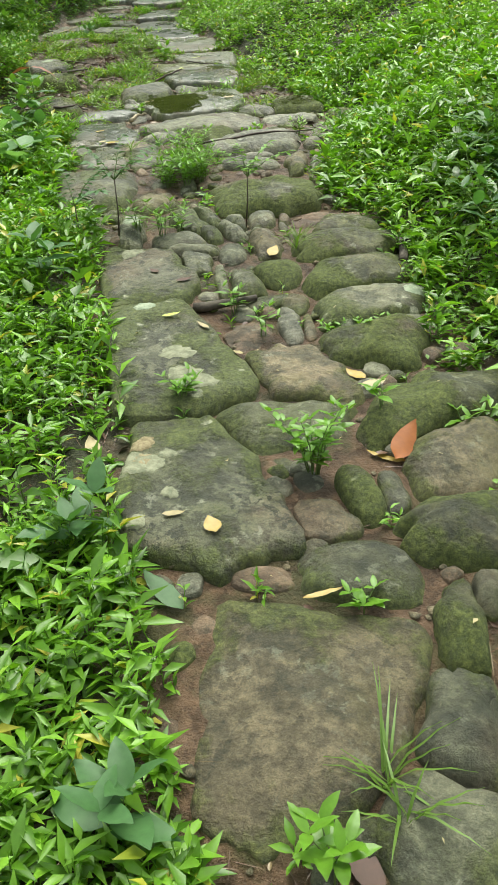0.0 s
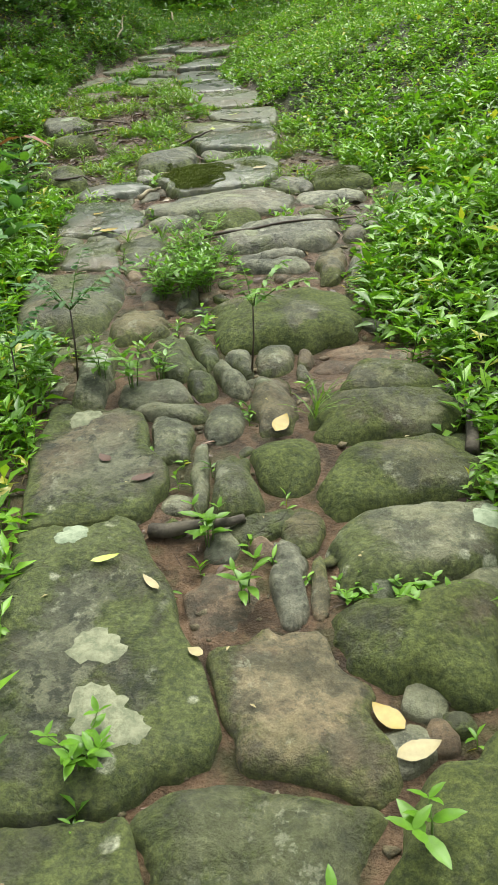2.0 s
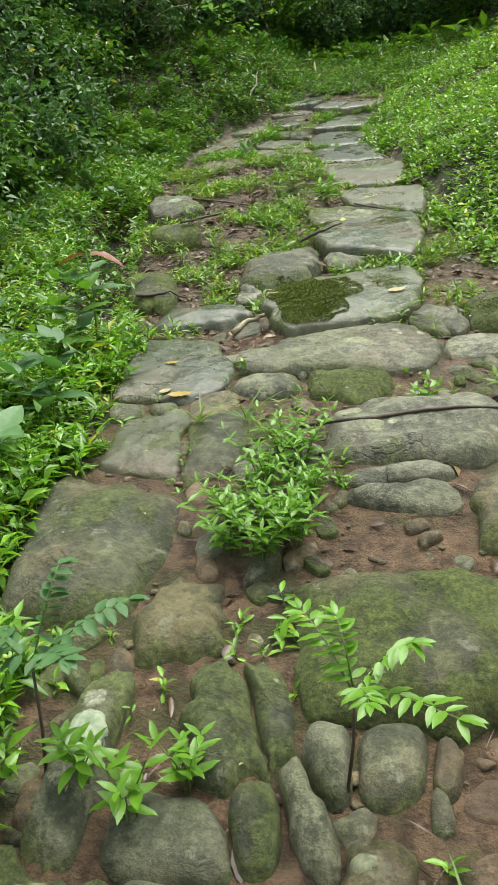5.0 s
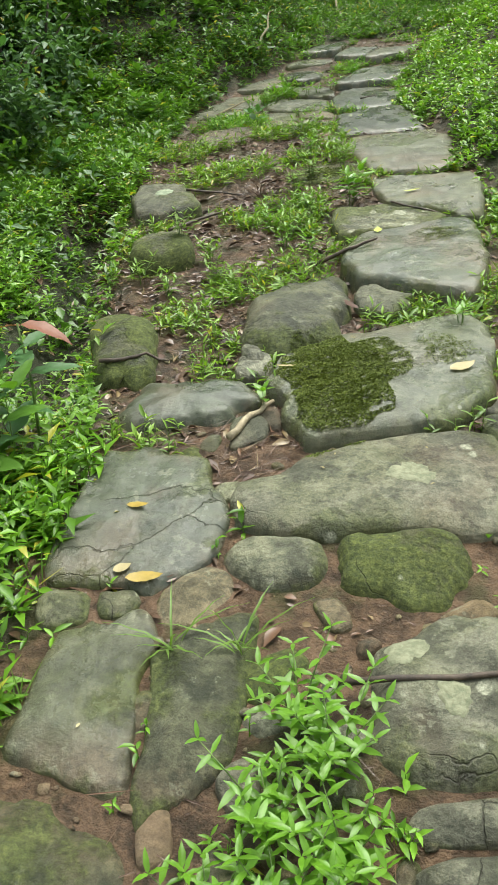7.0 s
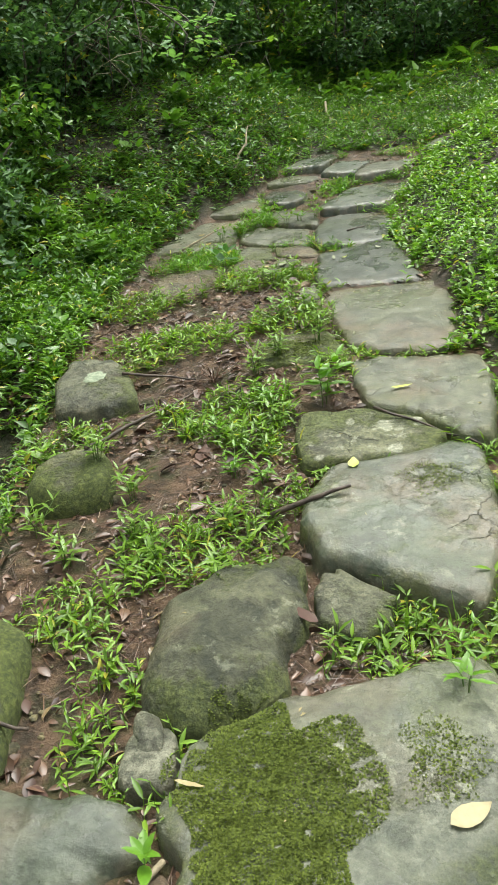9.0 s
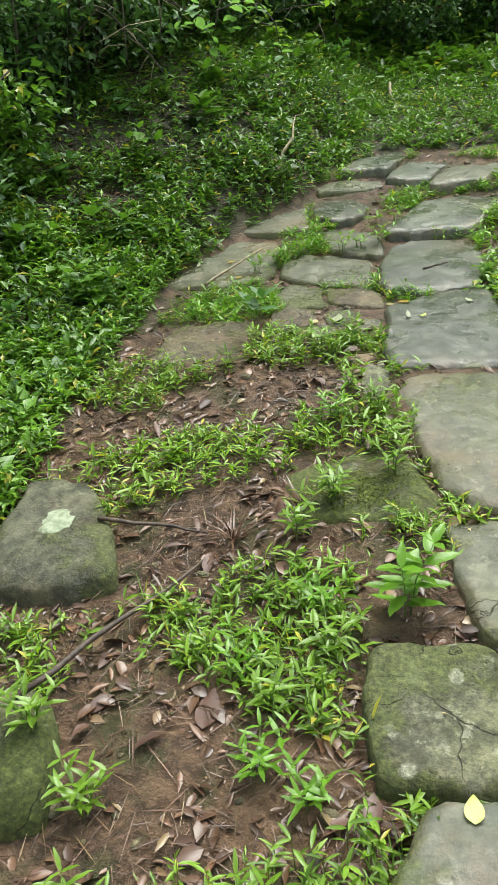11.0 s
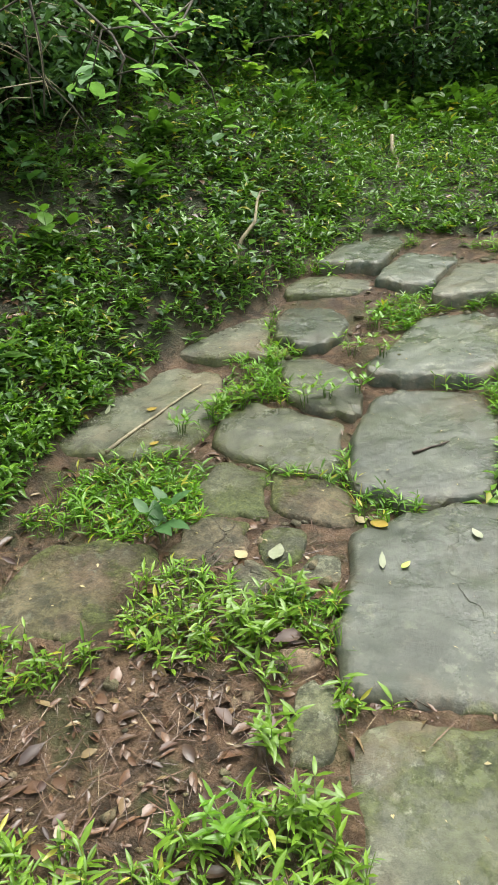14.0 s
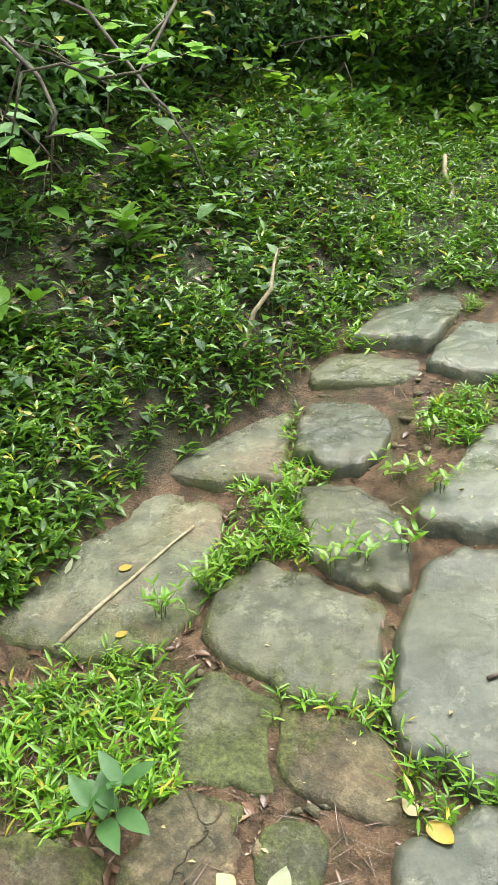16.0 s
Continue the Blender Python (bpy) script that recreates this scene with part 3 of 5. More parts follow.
stone(-0.61, 8.35, 7, 0.35, 0.47, 0.51, -1, -2, "lichen", 3.5, 0.015, 0.01)
stone(-0.44, 8.74, 11, 0.56, 0.50, 0.59, -34, -3, "slab", 4.5, 0.012, 0.02)
stone(-0.66, 9.53, 10, 0.83, 0.53, 0.69, -24, -1, "slab", 5.0, 0.012, 0.02)
stone(-0.95, 10.36, 15, 0.73, 0.55, 0.52, -7, 20, "wet", 4.5, 0.012, 0.03)
stone(-1.13, 11.17, 8, 0.64, 0.51, 0.44, -1, 4, "wet", 4.5, 0.012, 0.03)
stone(-1.14, 11.92, -13, 0.62, 0.47, 0.49, 14, 26, "wet", 4.0, 0.012, 0.03)
stone(-1.09, 12.50, -15, 0.45, 0.36, 0.46, 30, 31, "slab", 4.0, 0.012, 0.03)
stone(-0.66, 12.96, -3, 0.47, 0.22, 0.22, -6, 45, "slab", 4.0, 0.012, 0.03)
stone(-1.76, 12.80, -8, 0.48, 0.34, 0.28, 14, 6, "wet", 4.0, 0.012, 0.02)
stone(-1.43, 12.60, -14, 0.40, 0.32, 0.28, 10, 18, "wet", 3.8, 0.012, 0.02)
stone(-1.68, 11.09, 7, 0.35, 0.41, 0.43, -10, -20, "slab", 4.0, 0.012, 0.02)
stone(-1.65, 11.51, 33, 0.42, 0.24, 0.31, -29, -27, "slab", 4.0, 0.012, 0.02)
stone(-1.85, 12.02, 8, 0.40, 0.34, 0.32, -2, 10, "wet", 3.6, 0.012, 0.02)
stone(-2.37, 11.19, 9, 0.66, 0.52, 0.63, 2, -6, "slab", 4.5, 0.012, 0.02)
stone(-2.26, 11.90, 8, 0.44, 0.50, 0.38, -5, 7, "slab", 4.0, 0.012, 0.02)
stone(-1.75, 10.75, 9, 0.26, 0.28, 0.22, -5, -15, "grey", 3.6, 0.012, 0.01)
stone(-1.48, 10.75, 19, 0.20, 0.27, 0.24, -19, -20, "brown", 3.6, 0.012, 0.01)
stone(-1.70, 10.43, 27, 0.21, 0.19, 0.20, -6, -5, "brown", 3.2, 0.012, 0.01)
stone(-1.51, 10.30, 27, 0.14, 0.12, 0.10, -16, -9, "grey", 3.2, 0.012, 0.01)
stone(-1.46, 10.46, 14, 0.16, 0.11, 0.12, 14, 2, "dark", 3.2, 0.012, 0.01)
stone(-1.31, 10.39, 15, 0.16, 0.12, 0.10, 10, 1, "grey", 3.2, 0.012, 0.0)
stone(-1.86, 12.40, -15, 0.24, 0.42, 0.36, 22, 20, "slab", 3.2, 0.012, 0.01)
stone(-2.04, 10.09, 8, 0.42, 0.40, 0.35, 1, 13, "brown", 4.0, 0.012, 0.01)
stone(-1.09, 9.15, 29, 0.32, 0.39, 0.42, -14, -6, "moss", 4.0, 0.015, 0.0)
stone(-1.18, 9.85, 11, 0.22, 0.10, 0.08, 11, 13, "grey", 4.0, 0.01, 0.0)
stone(-1.29, 10.03, 9, 0.06, 0.11, 0.11, 6, 1, "red", 3.0, 0.01, 0.0)
stone(-2.00, 8.75, 28, 0.49, 0.40, 0.25, -13, -25, "grey", 3.0, 0.03, 0.04)
stone(-0.92, 6.88, 24, 0.13, 0.09, 0.07, -9, -15, "pale", 2.4, 0.03, 0.01)
stone(-1.72, 7.98, 20, 0.33, 0.34, 0.26, -5, -6, "moss", 2.8, 0.05, 0.03)
stone(0.21, 2.08, 9, 0.14, 0.14, 0.10, -4, -6, "brown", 2.8, 0.03, 0.0)
stone(0.31, 2.17, 14, 0.19, 0.11, 0.10, 4, -5, "moss", 2.6, 0.05, 0.01)
stone(0.39, 2.18, 5, 0.14, 0.07, 0.06, 8, 7, "grey", 2.6, 0.03, 0.0)
stone(0.25, 1.87, 1, 0.16, 0.26, 0.24, -13, -1, "dark", 2.8, 0.04, 0.01)
stone(0.05, 1.88, -9, 0.06, 0.14, 0.15, 4, 10, "red", 2.8, 0.02, -0.01)
stone(0.48, 1.71, -7, 0.23, 0.10, 0.08, -23, 9, "moss", 2.8, 0.06, 0.01)
stone(0.43, 1.46, -8, 0.23, 0.11, 0.15, -2, 13, "grey", 3.0, 0.04, 0.01)
stone(0.36, 1.25, -10, 0.19, 0.19, 0.19, 8, 7, "grey", 3.4, 0.03, 0.01)
stone(0.56, 1.81, -14, 0.12, 0.08, 0.07, 12, 17, "dark", 2.6, 0.04, 0.0)
stone(0.11, 2.49, -10, 0.21, 0.36, 0.39, 2, 11, "dark", 2.8, 0.05, 0.0)
stone(0.16, 3.16, 6, 0.28, 0.06, 0.08, 10, -1, "pale", 3.0, 0.04, 0.0)
stone(0.23, 3.13, 1, 0.17, 0.04, 0.04, 2, 18, "brown", 3.0, 0.03, 0.0)
stone(0.01, 3.06, 1, 0.23, 0.15, 0.13, 0, 1, "red", 3.0, 0.02, -0.02)
stone(0.18, 3.31, 2, 0.15, 0.10, 0.08, 14, 11, "brown", 2.6, 0.03, 0.0)
stone(-0.57, 4.15, 6, 0.45, 0.13, 0.10, 0, 10, "lichen", 2.8, 0.05, 0.02)
stone(-0.01, 3.50, 8, 0.24, 0.12, 0.11, 14, 7, "dark", 2.6, 0.05, 0.0)
stone(0.13, 3.62, 2, 0.19, 0.17, 0.17, 6, -2, "moss", 2.6, 0.04, 0.0)
stone(-0.11, 3.56, 7, 0.29, 0.04, 0.04, 17, 5, "grey", 3.0, 0.03, 0.0)
stone(0.28, 5.14, -3, 0.34, 0.11, 0.12, 10, 42, "brown", 2.6, 0.05, 0.0)
stone(0.40, 5.14, -6, 0.30, 0.10, 0.06, 25, 39, "pale", 2.6, 0.05, 0.0)
stone(0.40, 5.54, 1, 0.17, 0.13, 0.10, 22, 17, "grey", 2.6, 0.05, 0.0)
stone(0.32, 6.65, 0, 0.38, 0.34, 0.38, -1, 17, "moss", 3.0, 0.04, 0.01)
stone(0.27, 6.29, 10, 0.20, 0.32, 0.26, 1, 10, "pale", 3.0, 0.03, 0.0)
stone(0.02, 6.52, 1, 0.19, 0.21, 0.17, -37, -7, "grey", 3.0, 0.03, 0.0)
stone(0.70, 6.30, -4, 0.50, 0.31, 0.21, -27, -7, "moss", 3.0, 0.04, 0.0)
stone(0.42, 4.31, 0, 0.10, 0.32, 0.41, -14, -0, "red", 3.0, 0.03, -0.02)

knit(PLANS)
for plan in PLANS:
    lay(plan)

# ---- resting things on what lies below them ----
from mathutils.bvhtree import BVHTree


def solid_tree():
    verts, polys, start = [tuple(v) for v in ground_verts], [tuple(int(i) for i in f) for f in ground_faces], len(ground_verts)
    for v, f in SOLIDS:
        verts.extend(tuple(p) for p in v)
        polys.extend(tuple(i + start for i in face) for face in f)
        start += len(v)
    return BVHTree.FromPolygons(verts, polys)


def on_stone(x, y, margin=1.0):
    """Which of the places lie on a paving stone."""
    found = np.zeros(len(x), bool)
    for o in OUTLINES:
        c = o.mean(0)
        o = c + (o - c) * margin
        close = np.flatnonzero((np.abs(x - c[0]) < 0.9) & (np.abs(y - c[1]) < 0.9) & ~found)
        if not len(close):
            continue
        px, py = x[close], y[close]
        inside = np.zeros(len(close), bool)
        ax, ay = o[:, 0], o[:, 1]
        bx, by = np.roll(ax, -1), np.roll(ay, -1)
        for i in range(len(o)):
            cross = (ay[i] > py) != (by[i] > py)
            inside ^= cross & (px < (bx[i] - ax[i]) * (py - ay[i]) / (by[i] - ay[i] + 1e-12) + ax[i])
        found[close] = inside
    return found


def rubble():
    """Small broken stones wedged into the gaps of the lower path."""
    g = np.random.default_rng(77)
    made = 0
    kinds = ("grey", "brown", "dark", "red", "pale", "moss")
    while made < 175:
        y = np.array([g.uniform(0.9, 6.6)])
        l, r = np.interp(y, LEFT_Y, LEFT_X), np.interp(y, RIGHT_Y, RIGHT_X)
        x = l + (r - l) * g.uniform(0.06, 0.97)
        if on_stone(x, y, 1.06)[0]:
            made += 0.02
            continue
        w = g.uniform(0.035, 0.10)
        plan = stone_plan(float(x[0]), float(y[0]), g.uniform(-60, 60), w * g.uniform(0.8, 1.8), w, w * g.uniform(0.6, 1), g.uniform(-20, 20), g.uniform(-20, 20), kinds[int(g.integers(6))], 3.4, 0.02, g.uniform(-0.025, -0.005))
        lay(plan)
        made += 1


rubble()
BED = solid_tree()


def rest(x, y):
    hit, normal, _, _ = BED.ray_cast(Vector((x, y, 40)), Vector((0, 0, -1)))
    return (hit.z, normal) if hit else (float(land(x, y)), Vector((0, 0, 1)))


# ---- leaves ----
# a blade along +y of length 1 and half-width 1, folded along its rib and drooping to its tip
BLADE = np.array([(0, 0, 0), (-.75, .25, .09), (0, .28, .0), (.75, .25, .09), (-.85, .58, .07), (0, .6, -.02), (.85, .58, .07), (0, 1, -.14)])
BLADE_FACES = np.array([(0, 3, 2), (0, 2, 1), (2, 3, 6), (2, 6, 5), (1, 2, 5), (1, 5, 4), (5, 6, 7), (4, 5, 7)])
FOLD = np.array([(0, 0, 0), (-1, .42, .12), (0, .45, 0), (1, .42, .12), (0, 1, -.14)])
FOLD_FACES = np.array([(0, 3, 2), (0, 2, 1), (2, 3, 4), (1, 2, 4)])
SCRAP = np.array([(0, 0, 0), (-1, .45, .1), (1, .45, .1), (0, 1, -.12)])
SCRAP_FACES = np.array([(0, 2, 3), (0, 3, 1)])


def blades(place, yaw, pitch, roll, length, width, simple=False):
    """Corners and faces of many leaves, each at its place with its own turn and size."""
    base, tris = ((BLADE, BLADE_FACES), (SCRAP, SCRAP_FACES), (FOLD, FOLD_FACES))[int(simple)]
    n, k = len(place), len(base)
    v = base[None] * np.stack([width / 2, length, np.minimum(length, 2.6 * width)], -1)[:, None]
    cr, sr = np.cos(roll)[:, None], np.sin(roll)[:, None]
    x, y, z = v[..., 0] * cr + v[..., 2] * sr, v[..., 1], -v[..., 0] * sr + v[..., 2] * cr
    cp, sp = np.cos(pitch)[:, None], np.sin(pitch)[:, None]
    y, z = y * cp - z * sp, y * sp + z * cp
    cy, sy = np.cos(yaw)[:, None], np.sin(yaw)[:, None]
    x, y = x * cy - y * sy, x * sy + y * cy
    v = np.stack([x, y, z], -1) + place[:, None]
    f = tris[None] + (np.arange(n) * k)[:, None, None]
    return v.reshape(-1, 3), f.reshape(-1, 3)


def stems(foot, tip, radius):
    """Thin three-sided stalks from foot to tip."""
    n = len(foot)
    a = np.arange(3) * 2 * math.pi / 3
    ring = np.stack([np.cos(a), np.sin(a), 0 * a], -1)[None] * radius[:, None, None]
    v = np.concatenate([foot[:, None] + ring, tip[:, None] + ring * 0.5], 1)
    tri = np.array([(0, 1, 4), (0, 4, 3), (1, 2, 5), (1, 5, 4), (2, 0, 3), (2, 3, 5)])
    return v.reshape(-1, 3), (tri[None] + (np.arange(n) * 6)[:, None, None]).reshape(-1, 3)


def scatter(n, box, keep, seed):
    """Random places in the box (x0, x1, y0, y1), kept by the chance that keep(x, y) gives."""
    g = np.random.default_rng(seed)
    x, y = g.uniform(box[0], box[1], n), g.uniform(box[2], box[3], n)
    ok = g.random(n) < keep(x, y)
    return x[ok], y[ok]


def side(x, y):
    """Metres outside the path: to its right, to its left."""
    return x - np.interp(y, RIGHT_Y, RIGHT_X), np.interp(y, LEFT_Y, LEFT_X) - x


def herbs(name, x, y, tall, leaf, slim, count, material, seed, label, simple=False, stalks=True, lean=0.35, z=None):
    """A stand of low herbs: stalks with leaves set round them. All sizes in metres; slim: width by length."""
    g = np.random.default_rng(seed)
    n = len(x)
    foot = np.stack([x, y, land(x, y) - 0.005 if z is None else z], -1)
    h = tall * g.uniform(0.45, 1.15, n) * (0.8 + 0.35 * wave(x, y, 0.4))
    a = g.uniform(0, 2 * math.pi, n)
    tip = foot + np.stack([np.cos(a) * h * lean * g.random(n), np.sin(a) * h * lean * g.random(n), h], -1)
    u = (np.arange(count) + 0.9) / count
    at = foot[:, None] + (tip - foot)[:, None] * u[None, :, None] * g.uniform(0.75, 1.0, (n, count, 1))
    yaw = a[:, None] + np.arange(count)[None] * 2.4 + g.normal(0, 0.4, (n, count))
    pitch = g.normal(0.25, 0.32, (n, count)) + 0.35 * (u[None] - 0.5)
    ln = leaf * g.uniform(0.55, 1.2, (n, 1)) * g.uniform(0.7, 1.1, (n, count))
    v, f = blades(at.reshape(-1, 3), yaw.ravel(), pitch.ravel(), g.normal(0, 0.3, n * count), ln.ravel(), (ln * slim * g.uniform(0.8, 1.2, (n, 1))).ravel(), simple)
    if stalks:
        v2, f2 = stems(foot, tip, 0.0012 + 0.004 * h)
        f = np.concatenate([f, f2 + len(v)])
        v = np.concatenate([v, v2])
    return tagged(raw(name, v, f, material), label, "undergrowth", kind="stuff")


# ---- undergrowth, region by region ----
def meadow(x, y):
    r, _ = side(x, y)
    return (r > -0.16) * (0.35 + 0.65 * smooth(wave(x, y, 0.5), -0.7, 0.1)) * np.clip(1.1 - 0.05 * np.hypot(x, y - 4), 0.25, 1)


x, y = scatter(49000, (-0.9, 6.0, 0.4, 15.5), lambda x, y: meadow(x, y) * np.where(side(x, y)[0] < 2.5, 1, 0.3) * ~on_stone(x, y, 0.95), 1)
herbs("meadow_herbs", x, y, 0.15, 0.058, 0.42, 7, MEADOW, 11, "dense bright green small-leaved herbs on the grassy slope", 2, False)
x, y = scatter(7000, (0.4, 2.8, 0.4, 8), lambda x, y: meadow(x, y) * (side(x, y)[0] < 1.5) * 0.7 * ~on_stone(x, y, 0.95), 2)
herbs("slope_weeds", x, y, 0.24, 0.09, 0.34, 7, FRESH, 12, "taller bright green weeds beside the paved path", 2)


x, y = scatter(30000, (-0.9, 5.5, 0.4, 15.5), lambda x, y: (side(x, y)[0] > -0.2) * np.where(side(x, y)[0] < 3, 0.75, 0.35) * ~on_stone(x, y, 0.97), 67)
herbs("slope_clover", x, y, 0.07, 0.036, 0.85, 5, MEADOW, 68, "low round-leaved cover between the taller herbs of the slope", 2, False)


def verge(x, y):
    _, l = side(x, y)
    return (l > -0.07) * (l < 2.4) * (0.30 + 0.70 * np.maximum(smooth(wave(x, y, 0.40) + 0.5 * wave(x + 2, y, 0.14), -0.5, 0.25), 1 - smooth(y, 1.5, 2.4))) * (1 - 0.8 * smooth(y, 6.3, 7.0) * (1 - smooth(y, 8.5, 9.1)) * np.exp(-((l - 0.25) / 0.2) ** 4))


x, y = scatter(15500, (-3.2, 0.1, 0.3, 6.2), lambda x, y: verge(x, y) * ~on_stone(x, y, 0.9), 3)
herbs("verge_herbs", x, y, 0.15, 0.078, 0.30, 7, FRESH, 13, "lush light green herbs with narrow leaves along the path edge", 2)
x, y = scatter(19000, (-4.6, -1.1, 5.0, 11.2), lambda x, y: verge(x, y) * (side(x, y)[1] > 0.02), 4)
herbs("hollow_herbs", x, y, 0.15, 0.06, 0.36, 7, MEADOW, 14, "green herbs covering the hollow beside the path", 2, False)


x, y = scatter(2600, (-4.4, 0.0, 0.4, 10.5), lambda x, y: (side(x, y)[1] > 0.05) * (side(x, y)[1] < 2.2) * smooth(wave(x + 1, y, 0.6), -0.3, 0.4), 69)
herbs("verge_broad_herbs", x, y, 0.22, 0.080, 0.55, 6, MIDGREEN, 70, "darker green broad-leaved herbs standing among the light ones", 2)


def bank(x, y):
    r, l = side(x, y)
    l = np.minimum(l, np.interp(y, BANK_Y, BANK_X) - x + 0.05)
    return (l > 0.02) * (l < 6.5) * (0.22 + 0.78 * smooth(wave(x, y, 0.34) + 0.6 * wave(x + 3, y, 0.13), -0.35, 0.35)) * smooth(y, 7, 9.5)


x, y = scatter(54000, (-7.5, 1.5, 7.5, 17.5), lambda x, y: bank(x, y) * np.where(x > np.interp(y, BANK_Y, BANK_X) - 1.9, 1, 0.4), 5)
herbs("bank_herbs", x, y, 0.17, 0.070, 0.32, 7, SHADE, 15, "narrow-leaved herbs coloured dark for the shaded bank", 2, False)
x, y = scatter(5200, (-7.0, 0.5, 8.0, 16.5), lambda x, y: bank(x, y + 1.7) * (side(x, y)[1] > 0.1) * 0.8, 63)
herbs("bank_broad_herbs", x, y, 0.22, 0.072, 0.60, 5, DEEP, 64, "dull green broad-leaved herbs among the narrow ones on the bank", 2)
x, y = scatter(1500, (-3.6, 0.5, 9.0, 16.0), lambda x, y: bank(x + 1.3, y) * (side(x, y)[1] > 0.1) * 0.8, 65)
herbs("bank_lush_herbs", x, y, 0.20, 0.080, 0.60, 6, FRESH, 66, "scattered bright green herbs on the shaded bank", 2)
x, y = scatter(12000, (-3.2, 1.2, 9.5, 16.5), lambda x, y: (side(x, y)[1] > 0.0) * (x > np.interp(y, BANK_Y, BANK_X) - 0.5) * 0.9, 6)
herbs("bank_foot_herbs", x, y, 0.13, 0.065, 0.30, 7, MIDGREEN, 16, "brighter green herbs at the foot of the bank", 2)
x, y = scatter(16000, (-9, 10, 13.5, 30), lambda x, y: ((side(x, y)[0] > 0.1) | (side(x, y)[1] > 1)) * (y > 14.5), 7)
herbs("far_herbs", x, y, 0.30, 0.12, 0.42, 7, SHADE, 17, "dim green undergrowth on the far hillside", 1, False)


def outlying(x, y):
    """Thinner cover round about, thinning out with distance."""
    r, l = side(x, y)
    near = (x > np.where(y < 6, -2.7, -4.3)) & (x < 3.6) & (y > 0.5) & (y < 15.3)
    return ~near * (np.maximum(r, l) > 0.1) * np.exp(-(np.clip(np.hypot(x, y - 8) - 8, 0, None) / 14) ** 2)


x, y = scatter(26000, (-24, 26, -16, 36), outlying, 61)
herbs("outlying_herbs", x, y, 0.20, 0.22, 0.5, 4, MEADOW, 62, "coarse green undergrowth thinning out over the hillside", 1, False)


def strip(x, y):
    """The soil strip between the slabs and the left-hand stones, where weeds stand in patches."""
    r, l = side(x, y)
    return (r < -0.05) * (l < 0.0) * smooth(wave(x + 0.35, y, 0.32), -0.15, 0.35) * (0.35 + 0.65 * smooth(y, 6.4, 7.6)) * ~on_stone(x, y, 0.97)


x, y = scatter(10500, (-2.4, 0.9, 6.2, 10.3), strip, 8)
herbs("strip_weeds", x, y, 0.10, 0.055, 0.24, 6, YELLOWISH, 18, "yellowish green weeds growing from the soil between the stones")
x, y = scatter(6200, (-2.4, -0.9, 10.2, 12.9), strip, 9)
herbs("joint_weeds", x, y, 0.085, 0.055, 0.20, 6, FRESH, 19, "small weeds along the joints of the upper slabs")
x, y = scatter(11000, (-1.2, 0.9, 0.6, 6.2), lambda x, y: strip(x, y) * 0.7, 10)
herbs("crack_weeds", x, y, 0.07, 0.045, 0.34, 5, FRESH, 20, "little green seedlings in the cracks between the stones")


def grasses(name, x, y, tall, width, per, material, seed, label):
    """Tufts of arching blades."""
    g = np.random.default_rng(seed)
    n = len(x) * per
    foot = np.stack([np.repeat(x, per) + g.normal(0, 0.012, n), np.repeat(y, per) + g.normal(0, 0.012, n), np.zeros(n)], -1)
    foot[:, 2] = np.repeat([rest(p, q)[0] for p, q in zip(x, y)], per) - 0.004
    ln = tall * g.uniform(0.45, 1.1, n)
    v, f = blades(foot, g.uniform(0, 6.28, n), g.uniform(0.5, 1.35, n), g.normal(0, 0.2, n), ln, np.full(n, width))
    return tagged(raw(name, v, f, material), label, "grass", kind="stuff")


x, y = scatter(700, (-2.4, 0.9, 5.0, 12.5), lambda x, y: strip(x, y) * 0.5, 21)
grasses("strip_grass", x, y, 0.12, 0.005, 7, GRASS, 22, "thin yellow-green grass tufts in the soil strip")

# dead leaves on soil, bank and in the joints
g = np.random.default_rng(31)
n = 34000
x, y = g.uniform(-4.5, 1.4, n), g.uniform(0.6, 16, n)
x[20000:], y[20000:] = g.uniform(-2.4, -0.2, 14000), g.uniform(5.6, 11.0, 14000)
r, l = side(x, y)
ok = (((r < 0.1) & (l < 0.15) & (smooth(y, 5.5, 7) * (1 - 0.6 * smooth(y, 9.5, 10.5)) + 0.25 > g.random(n)) & (wave(x + 1, y, 0.4) > -0.5)) | ((l > 0) & (y > 9) & (g.random(n) < 0.75)) | ((l > 0) & (l < 0.6) & (g.random(n) < 0.4)) | (g.random(n) < 0.10)) & ~on_stone(x, y, 0.96)
x, y = x[ok], y[ok]
n = len(x)
ln = 0.010 + 0.062 * g.random(n) ** 3
yaw = g.uniform(0, 6.28, n)
v, f = blades(np.stack([x, y, land(x, y) + 0.005], -1), yaw, 0.04 + 0.21 * np.cos(yaw) + g.normal(0, 0.16, n), g.normal(0, 0.4, n), ln, ln * g.uniform(0.2, 0.65, n))
tagged(raw("leaf_litter", v, f, LITTER), "brown dead leaves lying on the damp soil", "leaf litter", kind="stuff")
n = 1000
x, y = g.uniform(-2.3, 0.7, n), np.where(g.random(n) < 0.7, g.uniform(6.2, 10.2, n), g.uniform(1.0, 6.2, n))
ok = (side(x, y)[0] < 0.05) & (side(x, y)[1] < 0.15) & ~on_stone(x, y, 0.98) & (wave(x, y + 1, 0.3) > -0.25)
x, y = x[ok], y[ok]
n = len(x)
ln = g.uniform(0.035, 0.095, n)
yaw = g.uniform(0, 6.28, n)
v, f = blades(np.stack([x, y, land(x, y) + 0.010], -1), yaw, 0.21 * np.cos(yaw) + g.normal(0.05, 0.2, n), g.normal(0, 0.45, n), ln, ln * g.uniform(0.3, 0.6, n))
